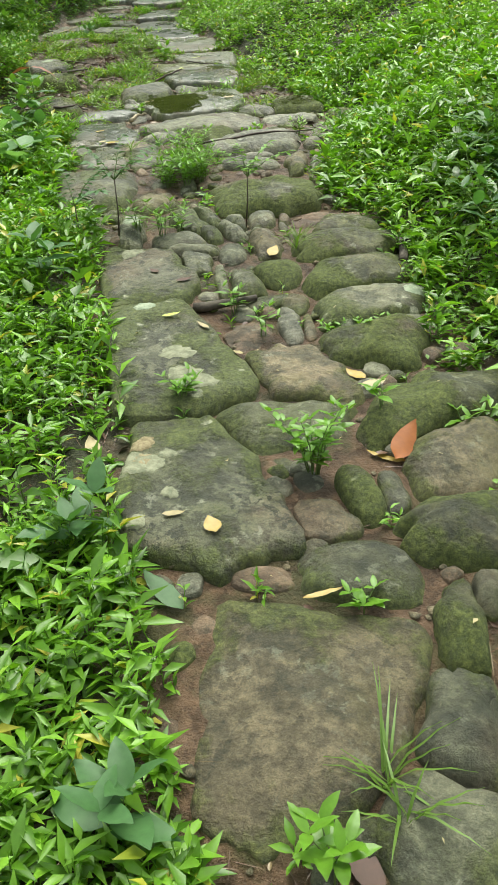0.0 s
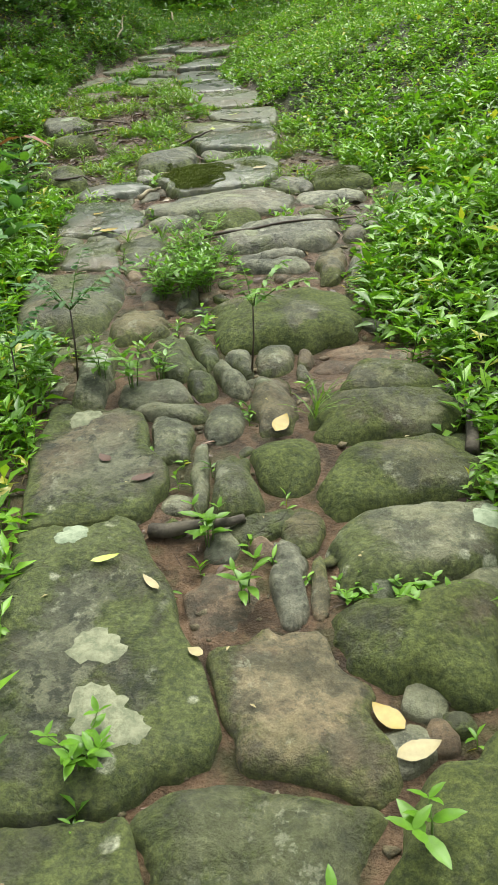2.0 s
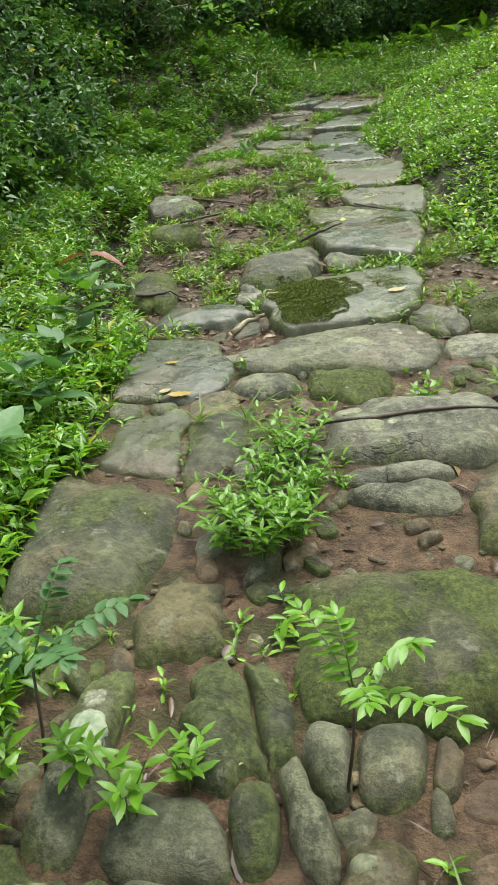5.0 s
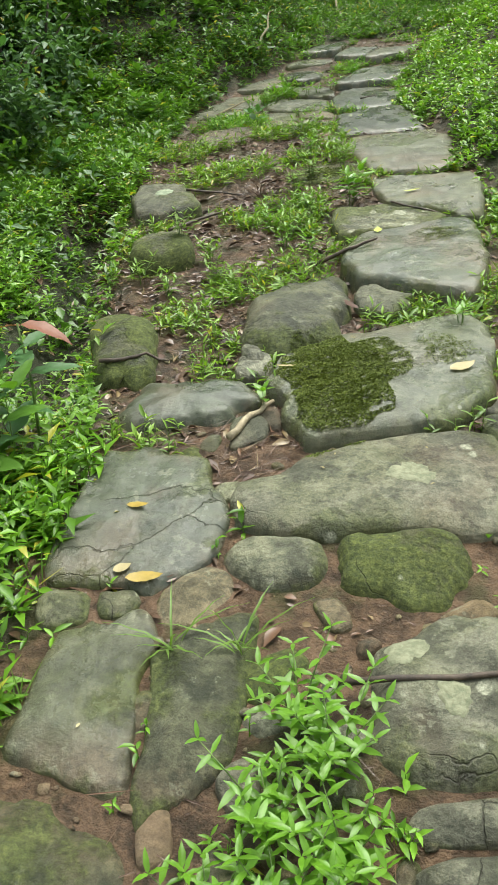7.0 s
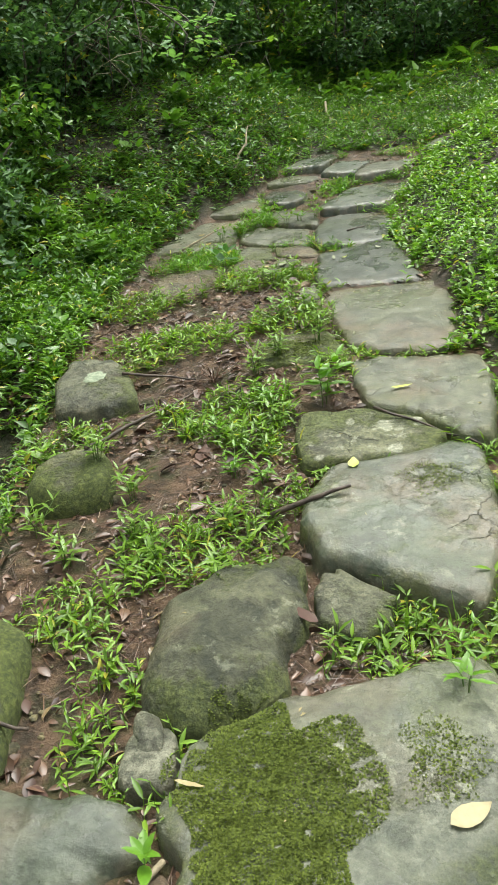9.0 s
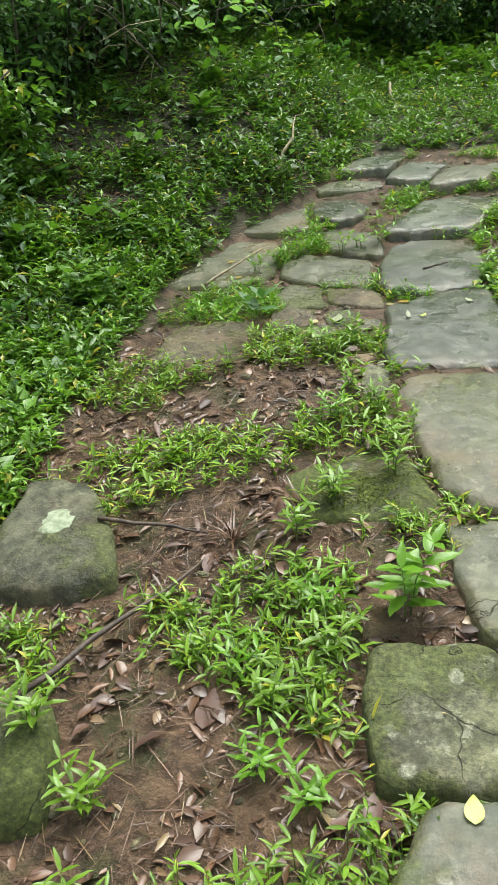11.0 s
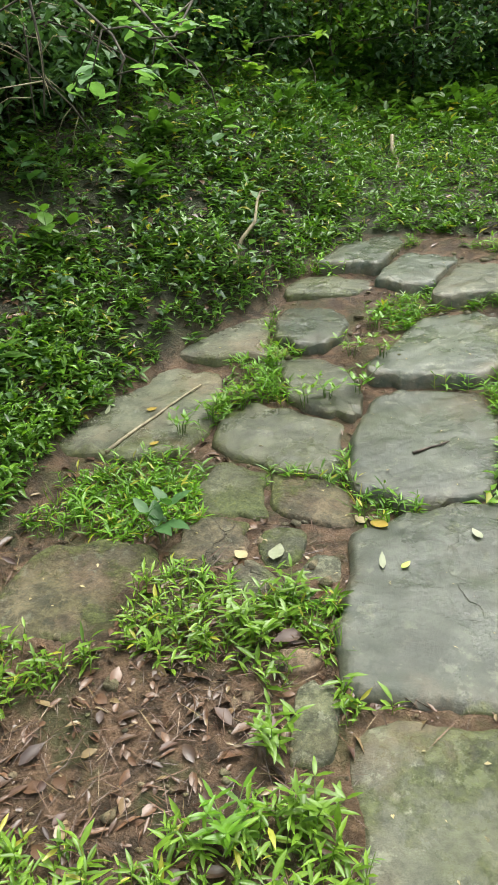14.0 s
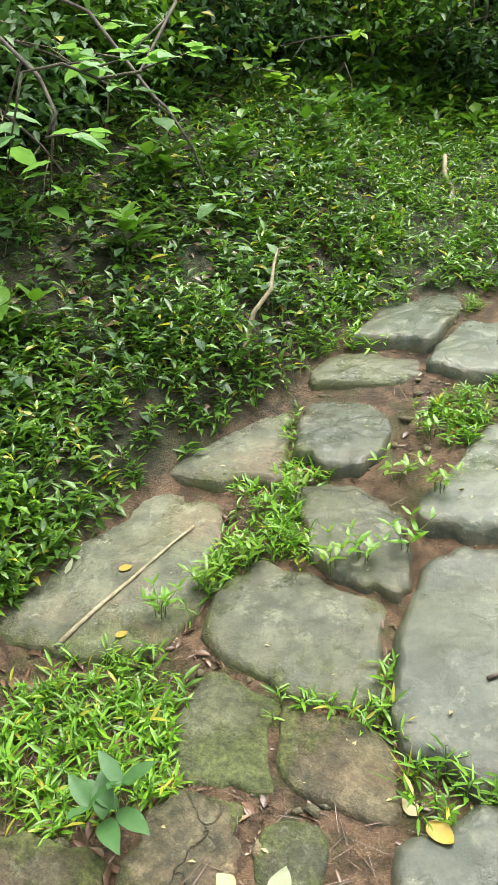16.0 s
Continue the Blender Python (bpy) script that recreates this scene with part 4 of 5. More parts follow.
tagged(raw("sodden_leaves", v, f, WETLITTER), "sodden purple-brown leaves plastered on the soil", "leaf litter", kind="stuff")
n = 16000
x, y = g.uniform(-5.0, 0.5, n), g.uniform(8.5, 16.5, n)
ok = (np.interp(y, BANK_Y, BANK_X) - x > 0.0) & (side(x, y)[1] > 0.05)
x, y = x[ok], y[ok]
n = len(x)
ln = g.uniform(0.02, 0.08, n)
v, f = blades(np.stack([x, y, land(x, y) + 0.012], -1), g.uniform(0, 6.28, n), g.normal(0.1, 0.25, n), g.normal(0, 0.4, n), ln, ln * g.uniform(0.3, 0.7, n), 2)
tagged(raw("bank_litter", v, f, LITTER), "dark dead leaves under the herbs of the bank", "leaf litter", kind="stuff")
# fine straw and twiglets
n = 23000
x, y = g.uniform(-2.6, 1.0, n), g.uniform(0.6, 12.8, n)
x[15000:], y[15000:] = g.uniform(-2.3, -0.3, 8000), g.uniform(5.8, 10.6, 8000)
r, l = side(x, y)
ok = (r < 0.05) & (l < 0.2) & ((wave(x + 1, y + 2, 0.5) > 0.0) | (y > 7)) & ~on_stone(x, y, 0.97)
x, y = x[ok], y[ok]
n = len(x)
yaw = g.uniform(0, 6.28, n)
v, f = blades(np.stack([x, y, land(x, y) + 0.008], -1), yaw, 0.21 * np.cos(yaw) + g.normal(0.02, 0.08, n), g.normal(0, 0.5, n), g.uniform(0.04, 0.16, n), g.uniform(0.0015, 0.004, n), True)
tagged(raw("straw", v, f, LITTER), "dry straw and twiglets on the soil", "leaf litter", kind="stuff")
# crumbs and petals on the slabs
n = 1700
x, y = g.uniform(-2.4, 0.9, n), g.uniform(0.8, 12.8, n)
ok = on_stone(x, y, 0.9) & (g.random(n) < 0.25 + 0.75 * smooth(y, 8.5, 10))
x, y = x[ok], y[ok]
n = len(x)
z = np.array([rest(p, q)[0] for p, q in zip(x, y)])
ln = g.uniform(0.006, 0.022, n)
v, f = blades(np.stack([x, y, z + 0.003], -1), g.uniform(0, 6.28, n), g.normal(0.0, 0.1, n), g.normal(0, 0.2, n), ln, ln * g.uniform(0.2, 0.6, n), True)
tagged(raw("leaf_crumbs", v, f, TAN), "pale crumbs of leaves scattered on the slabs", "leaf litter", kind="stuff")


# ---- tubes for stems, sticks, limbs ----
def tube(points, radii, sides=6):
    bm = bmesh.new()
    rings = []
    pts = [Vector(p) for p in points]
    for i, p in enumerate(pts):
        d = (pts[min(i + 1, len(pts) - 1)] - pts[max(i - 1, 0)]).normalized()
        u = d.cross(Vector((0.3, 0.2, 1))).normalized() if abs(d.z) < 0.95 else d.cross(Vector((1, 0.1, 0))).normalized()
        w = d.cross(u)
        rings.append([bm.verts.new(p + (u * math.cos(a) + w * math.sin(a)) * radii[i]) for a in [2 * math.pi * j / sides for j in range(sides)]])
    for a, b in zip(rings, rings[1:]):
        for j in range(sides):
            bm.faces.new((a[j], a[(j + 1) % sides], b[(j + 1) % sides], b[j]))
    bm.faces.new(rings[0][::-1])
    bm.faces.new(rings[-1])
    return bm


def leaf_bm(length, width, curl=0.12, rows=7, lobes=0.0):
    """A single broad leaf along +y: rib, veins as a slight quilting, wavy margin, drooping tip."""
    bm = bmesh.new()
    grid = []
    for i in range(rows + 1):
        u = i / rows
        half = width / 2 * (math.sin(math.pi * u ** 0.8) ** 0.75 if 0 < i < rows else 0.02) * (1 + lobes * math.sin(u * 25))
        row = []
        for s in (-1, -0.5, 0, 0.5, 1):
            z = 0.16 * abs(s) * half + 0.02 * length * math.sin(u * 17) * abs(s) - curl * length * u * u
            row.append(bm.verts.new((s * half, u * length, z)))
        grid.append(row)
    for a, b in zip(grid, grid[1:]):
        for j in range(4):
            bm.faces.new((a[j], a[j + 1], b[j + 1], b[j]))
    return bm


def placed(bm, m):
    bmesh.ops.transform(bm, matrix=m, verts=bm.verts)
    return bm


def herb(name, x, y, stalks, tall, pairs, leaf, width, material, label, category="plant", spread=0.5, seed=0, top=0, lean=(0, 0)):
    """A plant of its own: stalks, each with pairs of leaves crossing one another; every leaf a part."""
    g = random.Random(seed * 77 + 5)
    z = rest(x, y)[0]
    root = new(name)
    root.location = (x, y, z)
    for s in range(stalks):
        a = 2 * math.pi * (s + g.random() * 0.6) / stalks
        h = tall * g.uniform(0.65, 1.1)
        out = spread * h * (0.0 if stalks == 1 else g.uniform(0.5, 1))
        tip = Vector((math.cos(a) * out + lean[0] * h, math.sin(a) * out + lean[1] * h, h))
        line = [Vector((math.cos(a) * 0.01, math.sin(a) * 0.01, -0.02)), Vector((tip.x * 0.35, tip.y * 0.35, h * 0.5)), tip]
        stalk = part("stem", tube(line, [0.0024, 0.002, 0.001], 5), STEM, root)
        for p in range(pairs):
            u = 0.14 + 0.86 * (p + 1) / pairs
            at = line[0].lerp(line[1], u * 2) if u < 0.5 else line[1].lerp(line[2], u * 2 - 1)
            size = leaf * (0.75 + 0.35 * math.sin(math.pi * u)) * g.uniform(0.85, 1.15)
            around = (2 if p < pairs - 1 else 3 + top)
            for k in range(around):
                yaw = math.degrees(a) + 90 * p + 360 * k / around + g.uniform(-18, 18)
                bm = placed(leaf_bm(size, size * width, g.uniform(0.1, 0.3)), pose(*at, 0, 0, yaw) @ pose(0, 0, 0, g.uniform(5, 40) if p < pairs - 1 else g.uniform(25, 55), g.uniform(-15, 15), 0))
                part("leaf", bm, material, stalk)
    return tagged(root, label, category)


def tuft(x, y, count, tall, material, label, seed=0):
    """A grass tuft: arching blades, each a part."""
    g = random.Random(seed + 900)
    root = new("grass_tuft")
    root.location = (x, y, rest(x, y)[0])
    for _ in range(count):
        ln, yaw, up = tall * g.uniform(0.5, 1.1), g.uniform(0, 360), g.uniform(45, 82)
        bm = placed(leaf_bm(ln, 0.006, g.uniform(0.3, 0.8), 6), pose(g.uniform(-.015, .015), g.uniform(-.015, .015), -0.005, 0, 0, yaw) @ pose(0, 0, 0, up, 0, 0))
        part("blade", bm, material, root)
    return tagged(root, label, "grass")


def red_sapling(x, y):
    """A slim stem with green leaves below and two drooping copper-red ones at its tip."""
    z = rest(x, y)[0]
    root = new("red_tipped_sapling")
    root.location = (x, y, z)
    line = [Vector((0, 0, -0.03)), Vector((0.01, 0, 0.2)), Vector((0.0, -0.01, 0.41))]
    stem = part("stem", tube(line, [0.006, 0.005, 0.003], 6), STEM, root)
    for yaw, up, size, low, stuff in ((95, 8, 0.15, 0.40, COPPER), (-88, 4, 0.16, 0.405, COPPER), (150, 22, 0.14, 0.34, BROAD), (-150, 14, 0.16, 0.31, BROAD), (40, 18, 0.15, 0.27, BROAD), (-60, 12, 0.17, 0.24, BROAD), (110, 6, 0.15, 0.19, BROAD), (-10, 24, 0.13, 0.33, BROAD)):
        bm = placed(leaf_bm(size, size * 0.40, 0.5 if stuff is COPPER else 0.2), pose(0.005, 0, low, 0, 0, yaw) @ pose(0, 0, 0, up, 10, 0))
        part("leaf", bm, stuff, stem, "copper-red young leaf" if stuff is COPPER else "")
    return tagged(root, "young sapling with two copper-red leaves at its tip", "sapling")


def spray_shrublet(x, y, tips, leaf, slim, material, label, seed):
    """A thin-stemmed shrublet whose twigs carry small leaves in two rows. tips: the twigs' ends as steps from its foot."""
    g = random.Random(seed)
    root = new("leaning_shrublet")
    root.location = (x, y, rest(x, y)[0])
    fork = Vector((sum(t[0] for t in tips) / len(tips) * 0.35, sum(t[1] for t in tips) / len(tips) * 0.35, max(t[2] for t in tips) * 0.6))
    part("stem", tube([Vector((0, 0, -0.03)), fork * 0.5 + Vector((0.006, 0, 0)), fork], [0.004, 0.0035, 0.0028], 6), DARKTWIG, root)
    for t in tips:
        tip = Vector(t)
        twig = part("twig", tube([fork, fork.lerp(tip, 0.5) + Vector((0, 0, 0.02)), tip], [0.0024, 0.0018, 0.001], 5), STEM, root)
        d = tip - fork
        head = math.degrees(math.atan2(-d.x, d.y))
        for k in range(9):
            u = 0.15 + 0.85 * k / 8
            at = fork.lerp(tip, u) + Vector((0, 0, 0.08 * u * (1 - u)))
            for turn in ((62, -62) if k < 8 else (32, -28, 2)):
                size = leaf * g.uniform(0.75, 1.15)
                bm = placed(leaf_bm(size, size * slim, 0.2, 6), pose(*at, 0, 0, head + turn + g.uniform(-12, 12)) @ pose(0, 0, 0, g.uniform(-10, 25), g.uniform(-15, 15), 0))
                part("leaf", bm, material, twig)
    return tagged(root, label, "shrublet")


# plants that stand on and between the stones
herb("upright_herb", 0.19, 2.27, 8, 0.21, 6, 0.050, 0.42, FRESH, "leafy bright green herb growing from a joint between stones", seed=1, spread=0.7)
herb("seedling", 0.06, 3.07, 2, 0.11, 3, 0.05, 0.36, FRESH, "small green seedling in the soil between stones", seed=2)
herb("seedling", -0.05, 3.28, 3, 0.10, 3, 0.05, 0.4, FRESH, "small green seedling beside a rotten root", seed=3)
herb("herb_clump", -0.40, 4.03, 4, 0.14, 3, 0.06, 0.36, FRESH, "green herb clump beside a lichen-crusted stone", seed=4)
herb("herb_clump", -0.52, 4.08, 3, 0.12, 3, 0.06, 0.36, FRESH, "green herb clump among small rubble stones", seed=41)
herb("herb_clump", -0.33, 4.15, 4, 0.13, 3, 0.055, 0.34, FRESH, "green herb clump among small rubble stones", seed=42)
herb("creeping_herb", -0.20, 2.62, 5, 0.06, 3, 0.045, 0.4, FRESH, "low green herb creeping over a lichened slab", seed=5, spread=1.2)
herb("creeping_herb", 0.44, 3.10, 7, 0.06, 3, 0.035, 0.45, FRESH, "low small-leaved herb creeping over a green boulder", seed=6, spread=1.8)
herb("creeping_herb", 0.31, 3.08, 6, 0.05, 3, 0.03, 0.45, FRESH, "low small-leaved herb creeping over a green boulder", seed=61, spread=1.8)
spray_shrublet(-0.015, 4.19, ((0.20, -0.19, 0.33), (0.12, -0.06, 0.37), (-0.02, 0.02, 0.36), (-0.10, 0.08, 0.33), (0.06, -0.14, 0.30)), 0.046, 0.36, FRESH, "slim shrublet with feathery light green sprays over a mossy boulder", 7)
spray_shrublet(-0.62, 4.10, ((0.20, 0.06, 0.42), (0.05, 0.08, 0.47), (-0.10, -0.05, 0.43), (-0.16, 0.04, 0.36), (0.12, -0.06, 0.36)), 0.045, 0.5, BROAD, "thin shrublet with small blue-green leaves beside a dark boulder", 8)
spray_shrublet(-0.78, 3.95, ((0.10, 0.06, 0.34), (-0.05, 0.08, 0.36), (-0.14, -0.05, 0.30), (0.14, -0.06, 0.28)), 0.045, 0.5, BROAD, "thin shrublet with small blue-green leaves at the path edge", 9)
for i, (px, py) in enumerate(((-0.31, 4.95), (-0.41, 5.15), (-0.27, 5.12), (-0.41, 5.38), (-0.47, 4.98), (-0.32, 5.28), (-0.36, 5.02), (-0.34, 4.82), (-0.45, 4.86), (-0.26, 4.90))):
    herb("herb_clump", px, py, 7, 0.16, 6, 0.050, 0.27, FRESH, "lush bright green herb clump growing between the stones", seed=20 + i, spread=0.85)
herb("broad_leaved_sapling", -1.53, 6.18, 1, 0.30, 4, 0.15, 0.42, BROAD, "young sapling with broad green leaves at the path edge", "sapling", seed=9, top=2)
red_sapling(-1.52, 6.31)
herb("broad_leaved_herb", -1.30, 5.44, 2, 0.34, 3, 0.14, 0.45, BROAD, "broad-leaved dull green herb beside the path", seed=11)
herb("broad_leaved_herb", -1.44, 5.58, 3, 0.36, 3, 0.15, 0.45, BROAD, "broad-leaved dull green herb beside the path", seed=111, spread=0.6)
herb("broad_leaved_herb", -1.52, 6.02, 3, 0.34, 3, 0.14, 0.45, MIDGREEN, "broad-leaved dull green herb beside the path", seed=112, spread=0.6)
herb("broad_leaved_herb", -1.38, 5.08, 2, 0.24, 2, 0.19, 0.62, PALE, "broad-leaved pale green herb at the path edge", seed=12)
herb("broad_leaved_herb", -0.85, 3.53, 2, 0.22, 2, 0.15, 0.55, BROAD, "broad-leaved pale green herb at the path edge", seed=13)
herb("broad_leaved_herb", -0.43, 1.99, 2, 0.18, 2, 0.12, 0.5, BROAD, "broad-leaved green herb among lighter weeds", seed=14)
herb("broad_leaved_herb", -0.22, 1.27, 2, 0.14, 2, 0.11, 0.5, BROAD, "broad-leaved blue-green herb among lighter weeds", seed=15)
herb("tall_seedling", -0.85, 8.66, 2, 0.26, 6, 0.10, 0.36, FRESH, "tall light green seedling with paired leaves beside the slabs", seed=16, spread=0.5)
for i, (px, py, s) in enumerate(((-1.09, 8.12, 4), (-1.23, 8.38, 3), (-0.96, 8.08, 3), (-1.08, 8.63, 5), (-1.26, 9.51, 5), (-1.02, 9.38, 4), (-1.40, 10.07, 4), (-1.22, 8.89, 4), (-0.99, 9.22, 4), (-1.36, 10.23, 4), (-1.47, 10.10, 4), (-1.34, 7.72, 4), (-1.52, 7.55, 4), (-1.45, 7.95, 5), (-1.62, 8.02, 4), (-1.20, 7.60, 3), (-1.02, 7.82, 4), (-1.72, 7.70, 3), (-1.12, 8.30, 5), (-1.02, 8.50, 4), (-1.15, 9.05, 5), (-1.10, 9.60, 5), (-1.25, 9.75, 4), (-0.95, 7.50, 3))):
    herb("weed_clump", px, py, s, 0.12, 4, 0.06, 0.22, YELLOWISH if i > 4 else FRESH, "light green weed clump rooted in the soil strip", seed=50 + i, spread=0.7)
herb("star_seedling", -1.94, 8.14, 1, 0.08, 2, 0.08, 0.42, BRIGHT, "bright green seedling over the dark hollow", seed=17, top=2)
herb("star_seedling", -0.80, 6.57, 1, 0.06, 2, 0.065, 0.4, FRESH, "star-shaped green seedling among dead leaves", seed=18, top=2)
herb("seedling", -0.20, 7.34, 3, 0.07, 2, 0.06, 0.25, FRESH, "narrow-leaved seedling in a slab joint", seed=19, spread=1)
herb("seedling", -0.18, 7.12, 3, 0.07, 2, 0.06, 0.25, FRESH, "narrow-leaved seedling in a slab joint", seed=30, spread=1)
herb("blue_green_herb", -1.86, 10.41, 2, 0.12, 2, 0.11, 0.42, BROAD, "blue-green broad-leaved herb in bare soil", seed=31)
for i, (px, py) in enumerate(((0.98, 3.7), (1.1, 4.0), (1.02, 4.3), (1.25, 3.85), (1.3, 4.25), (1.0, 3.35), (1.2, 4.6))):
    herb("slope_shrublet", px, py, 5, 0.30, 4, 0.11, 0.36, BROAD if i % 2 else SHADE, "dark leafy shrublet at the foot of the slope", seed=90 + i, spread=0.7)
herb("seedling", 0.15, 1.20, 4, 0.10, 2, 0.07, 0.4, FRESH, "small green herb beside the lowest slab", seed=32)
herb("seedling", 0.03, 5.74, 5, 0.10, 3, 0.055, 0.34, FRESH, "green herb in the joint of two slabs", seed=33, spread=0.8)
herb("seedling", 0.32, 5.81, 5, 0.10, 3, 0.055, 0.34, YELLOWISH, "yellowish green herb in a joint of the slabs", seed=34, spread=0.8)
herb("seedling", 0.41, 2.48, 2, 0.07, 2, 0.055, 0.4, FRESH, "small green seedling beside an orange leaf", seed=35, spread=0.8)
herb("seedling", 0.27, 1.77, 3, 0.04, 2, 0.05, 0.4, FRESH, "small ferny seedling on a dark stone", seed=36, spread=1)
herb("seedling", 0.65, 2.46, 3, 0.06, 2, 0.055, 0.34, FRESH, "small green seedling on a boulder", seed=37, spread=1)
for i, (px, py) in enumerate(((-1.66, 11.32), (-1.58, 11.37), (-2.01, 11.15), (-2.08, 11.01), (-1.93, 11.30), (-1.97, 11.53), (-1.89, 11.63), (-1.47, 11.46), (-1.42, 11.69), (-1.52, 12.03), (-1.58, 11.78))):
    herb("joint_herb", px, py, 4, 0.09, 2, 0.055, 0.3, FRESH if i % 2 else YELLOWISH, "low green herb growing along a joint of the slabs", seed=70 + i, spread=0.9)
tuft(-1.42, 8.85, 26, 0.14, LITTER, "dry brown grass tuft flattened on the soil", 7)
tuft(-1.25, 9.02, 20, 0.12, LITTER, "dry brown grass tuft flattened on the soil", 8)
tuft(0.26, 1.36, 16, 0.20, GRASS, "green grass tuft beside the brown slab", 1)
tuft(0.28, 1.28, 12, 0.14, GRASS, "yellowed grass tuft beside the brown slab", 2)
tuft(-0.58, 5.53, 14, 0.15, GRASS, "yellow-green grass tuft between slabs", 3)
tuft(-0.74, 5.52, 12, 0.15, GRASS, "yellow-green grass tuft between slabs", 4)
tuft(0.21, 3.83, 14, 0.13, GRASS, "green grass tuft between boulders", 5)
tuft(0.23, 3.96, 10, 0.12, GRASS, "green grass tuft between boulders", 6)


# ---- fallen leaves ----
def fallen(x, y, length, width, turn, material, label, curl=0.1):
    z, n = rest(x, y)
    s = radians(turn)
    z = max([z] + [rest(x - math.sin(s) * length * k, y + math.cos(s) * length * k)[0] - 0.21 * math.cos(s) * length * k for k in (-0.4, 0.4)])
    n = (n + Vector((0, -0.2, 1)) * 1.5).normalized()
    m = Matrix.Translation((x, y, z + 0.005)) @ n.to_track_quat("Z", "Y").to_matrix().to_4x4() @ pose(0, 0, 0, 0, 0, turn) @ pose(0, -length / 2, 0)
    bm = leaf_bm(length, width, curl, 9)
    for v in bm.verts:
        v.co.z = abs(v.co.z) * 0.8 + 0.001
    return tagged(part("fallen_leaf", placed(bm, m), material), label, "leaf")


fallen(0.45, 2.35, 0.16, 0.065, -62, ORANGE, "large orange fallen leaf lying between boulders", 0.25)
fallen(0.40, 2.33, 0.12, 0.03, 60, GOLD, "yellow fallen leaf beside the orange one")
fallen(-0.08, 2.00, 0.06, 0.045, 20, GOLD, "yellow fallen leaf on a lichened slab")
fallen(-0.18, 2.05, 0.06, 0.02, -80, TAN, "pale yellow fallen leaf on a lichened slab")
fallen(-0.19, 1.83, 0.14, 0.05, 25, BROAD, "green fallen leaf at the slab's edge")
fallen(-0.46, 2.43, 0.09, 0.045, 5, TAN, "tan fallen leaf among the herbs")
fallen(0.20, 1.23, 0.13, 0.05, 30, RUST, "dull purple-brown fallen leaf beside the lowest slab")
fallen(0.18, 1.79, 0.10, 0.015, -75, GOLD, "narrow yellow fallen leaf on a stone")
fallen(0.36, 2.77, 0.08, 0.045, 40, GOLD, "yellow fallen leaf between boulders")
fallen(0.41, 2.69, 0.09, 0.04, -80, TAN, "tan fallen leaf between boulders")
fallen(-0.28, 3.14, 0.07, 0.02, -85, LIME, "lime green fallen leaf on a slab")
fallen(-0.16, 3.08, 0.06, 0.02, 30, TAN, "pale fallen leaf at a slab's edge")
fallen(-0.03, 2.89, 0.035, 0.03, 0, TAN, "round pale leaf on the soil")
fallen(-0.39, 3.58, 0.05, 0.03, 40, RUST, "dark brown fallen leaf on a slab")
fallen(-0.26, 3.49, 0.07, 0.03, -80, RUST, "dark red-brown fallen leaf on a slab")
fallen(0.11, 3.78, 0.08, 0.05, -40, GOLD, "bright yellow fallen leaf on the soil")
fallen(-1.01, 5.97, 0.07, 0.025, -70, GOLD, "yellow fallen leaf on a wet slab")
fallen(-0.89, 5.72, 0.10, 0.035, -85, GOLD, "yellow fallen leaf at the foot of a wet slab")
fallen(-0.96, 5.74, 0.05, 0.03, -60, TAN, "tan fallen leaf at the foot of a wet slab")
fallen(-0.57, 8.15, 0.10, 0.035, -80, LIME, "lime yellow fallen leaf on the slab")
fallen(-0.16, 6.78, 0.10, 0.05, -70, TAN, "pale tan fallen leaf on the mossy slab")
fallen(-0.64, 7.35, 0.09, 0.04, 15, RUST, "red-brown fallen leaf between two stones")
fallen(-0.78, 13.07, 0.13, 0.06, -75, ORANGE, "orange fallen leaf on the path's edge", 0.3)
fallen(-1.19, 10.62, 0.075, 0.05, -60, GOLD, "yellow fallen leaf in a slab joint")
fallen(-1.14, 10.43, 0.07, 0.02, 15, WHITE, "bleached fallen leaf on a wet slab")
fallen(-2.29, 11.16, 0.045, 0.03, -60, GOLD, "yellow fallen leaf on a slab")
fallen(-2.15, 10.91, 0.04, 0.025, -50, GOLD, "yellow fallen leaf at a slab's edge")
fallen(-0.89, 10.63, 0.05, 0.025, 40, WHITE, "bleached fallen leaf on a wet slab")
fallen(-1.07, 10.43, 0.04, 0.02, -30, LIME, "lime fallen leaf on a wet slab")
fallen(-0.62, 8.08, 0.06, 0.04, 10, LIME, "yellow-green fallen leaf on a slab")
fallen(-1.58, 10.39, 0.05, 0.04, 60, TAN, "tan fallen leaf on bare soil")
fallen(-1.47, 10.42, 0.07, 0.05, 20, WHITE, "bleached fallen leaf on bare soil")
fallen(-1.45, 12.08, 0.06, 0.04, 0, GOLD, "yellow fallen leaf among joint weeds")
fallen(-1.27, 10.69, 0.05, 0.035, 50, TAN, "pale fallen leaf in a slab joint")
fallen(-0.52, 8.70, 0.09, 0.02, -70, LIME, "lime fallen leaf on a slab")
fallen(-0.76, 6.74, 0.08, 0.012, -85, TAN, "grey withered leaf on moss")
fallen(-1.27, 8.26, 0.12, 0.06, 10, RUST, "brown fallen leaf on bare soil")
fallen(-2.48, 11.12, 0.07, 0.02, 20, WHITE, "bleached fallen leaf on a slab")


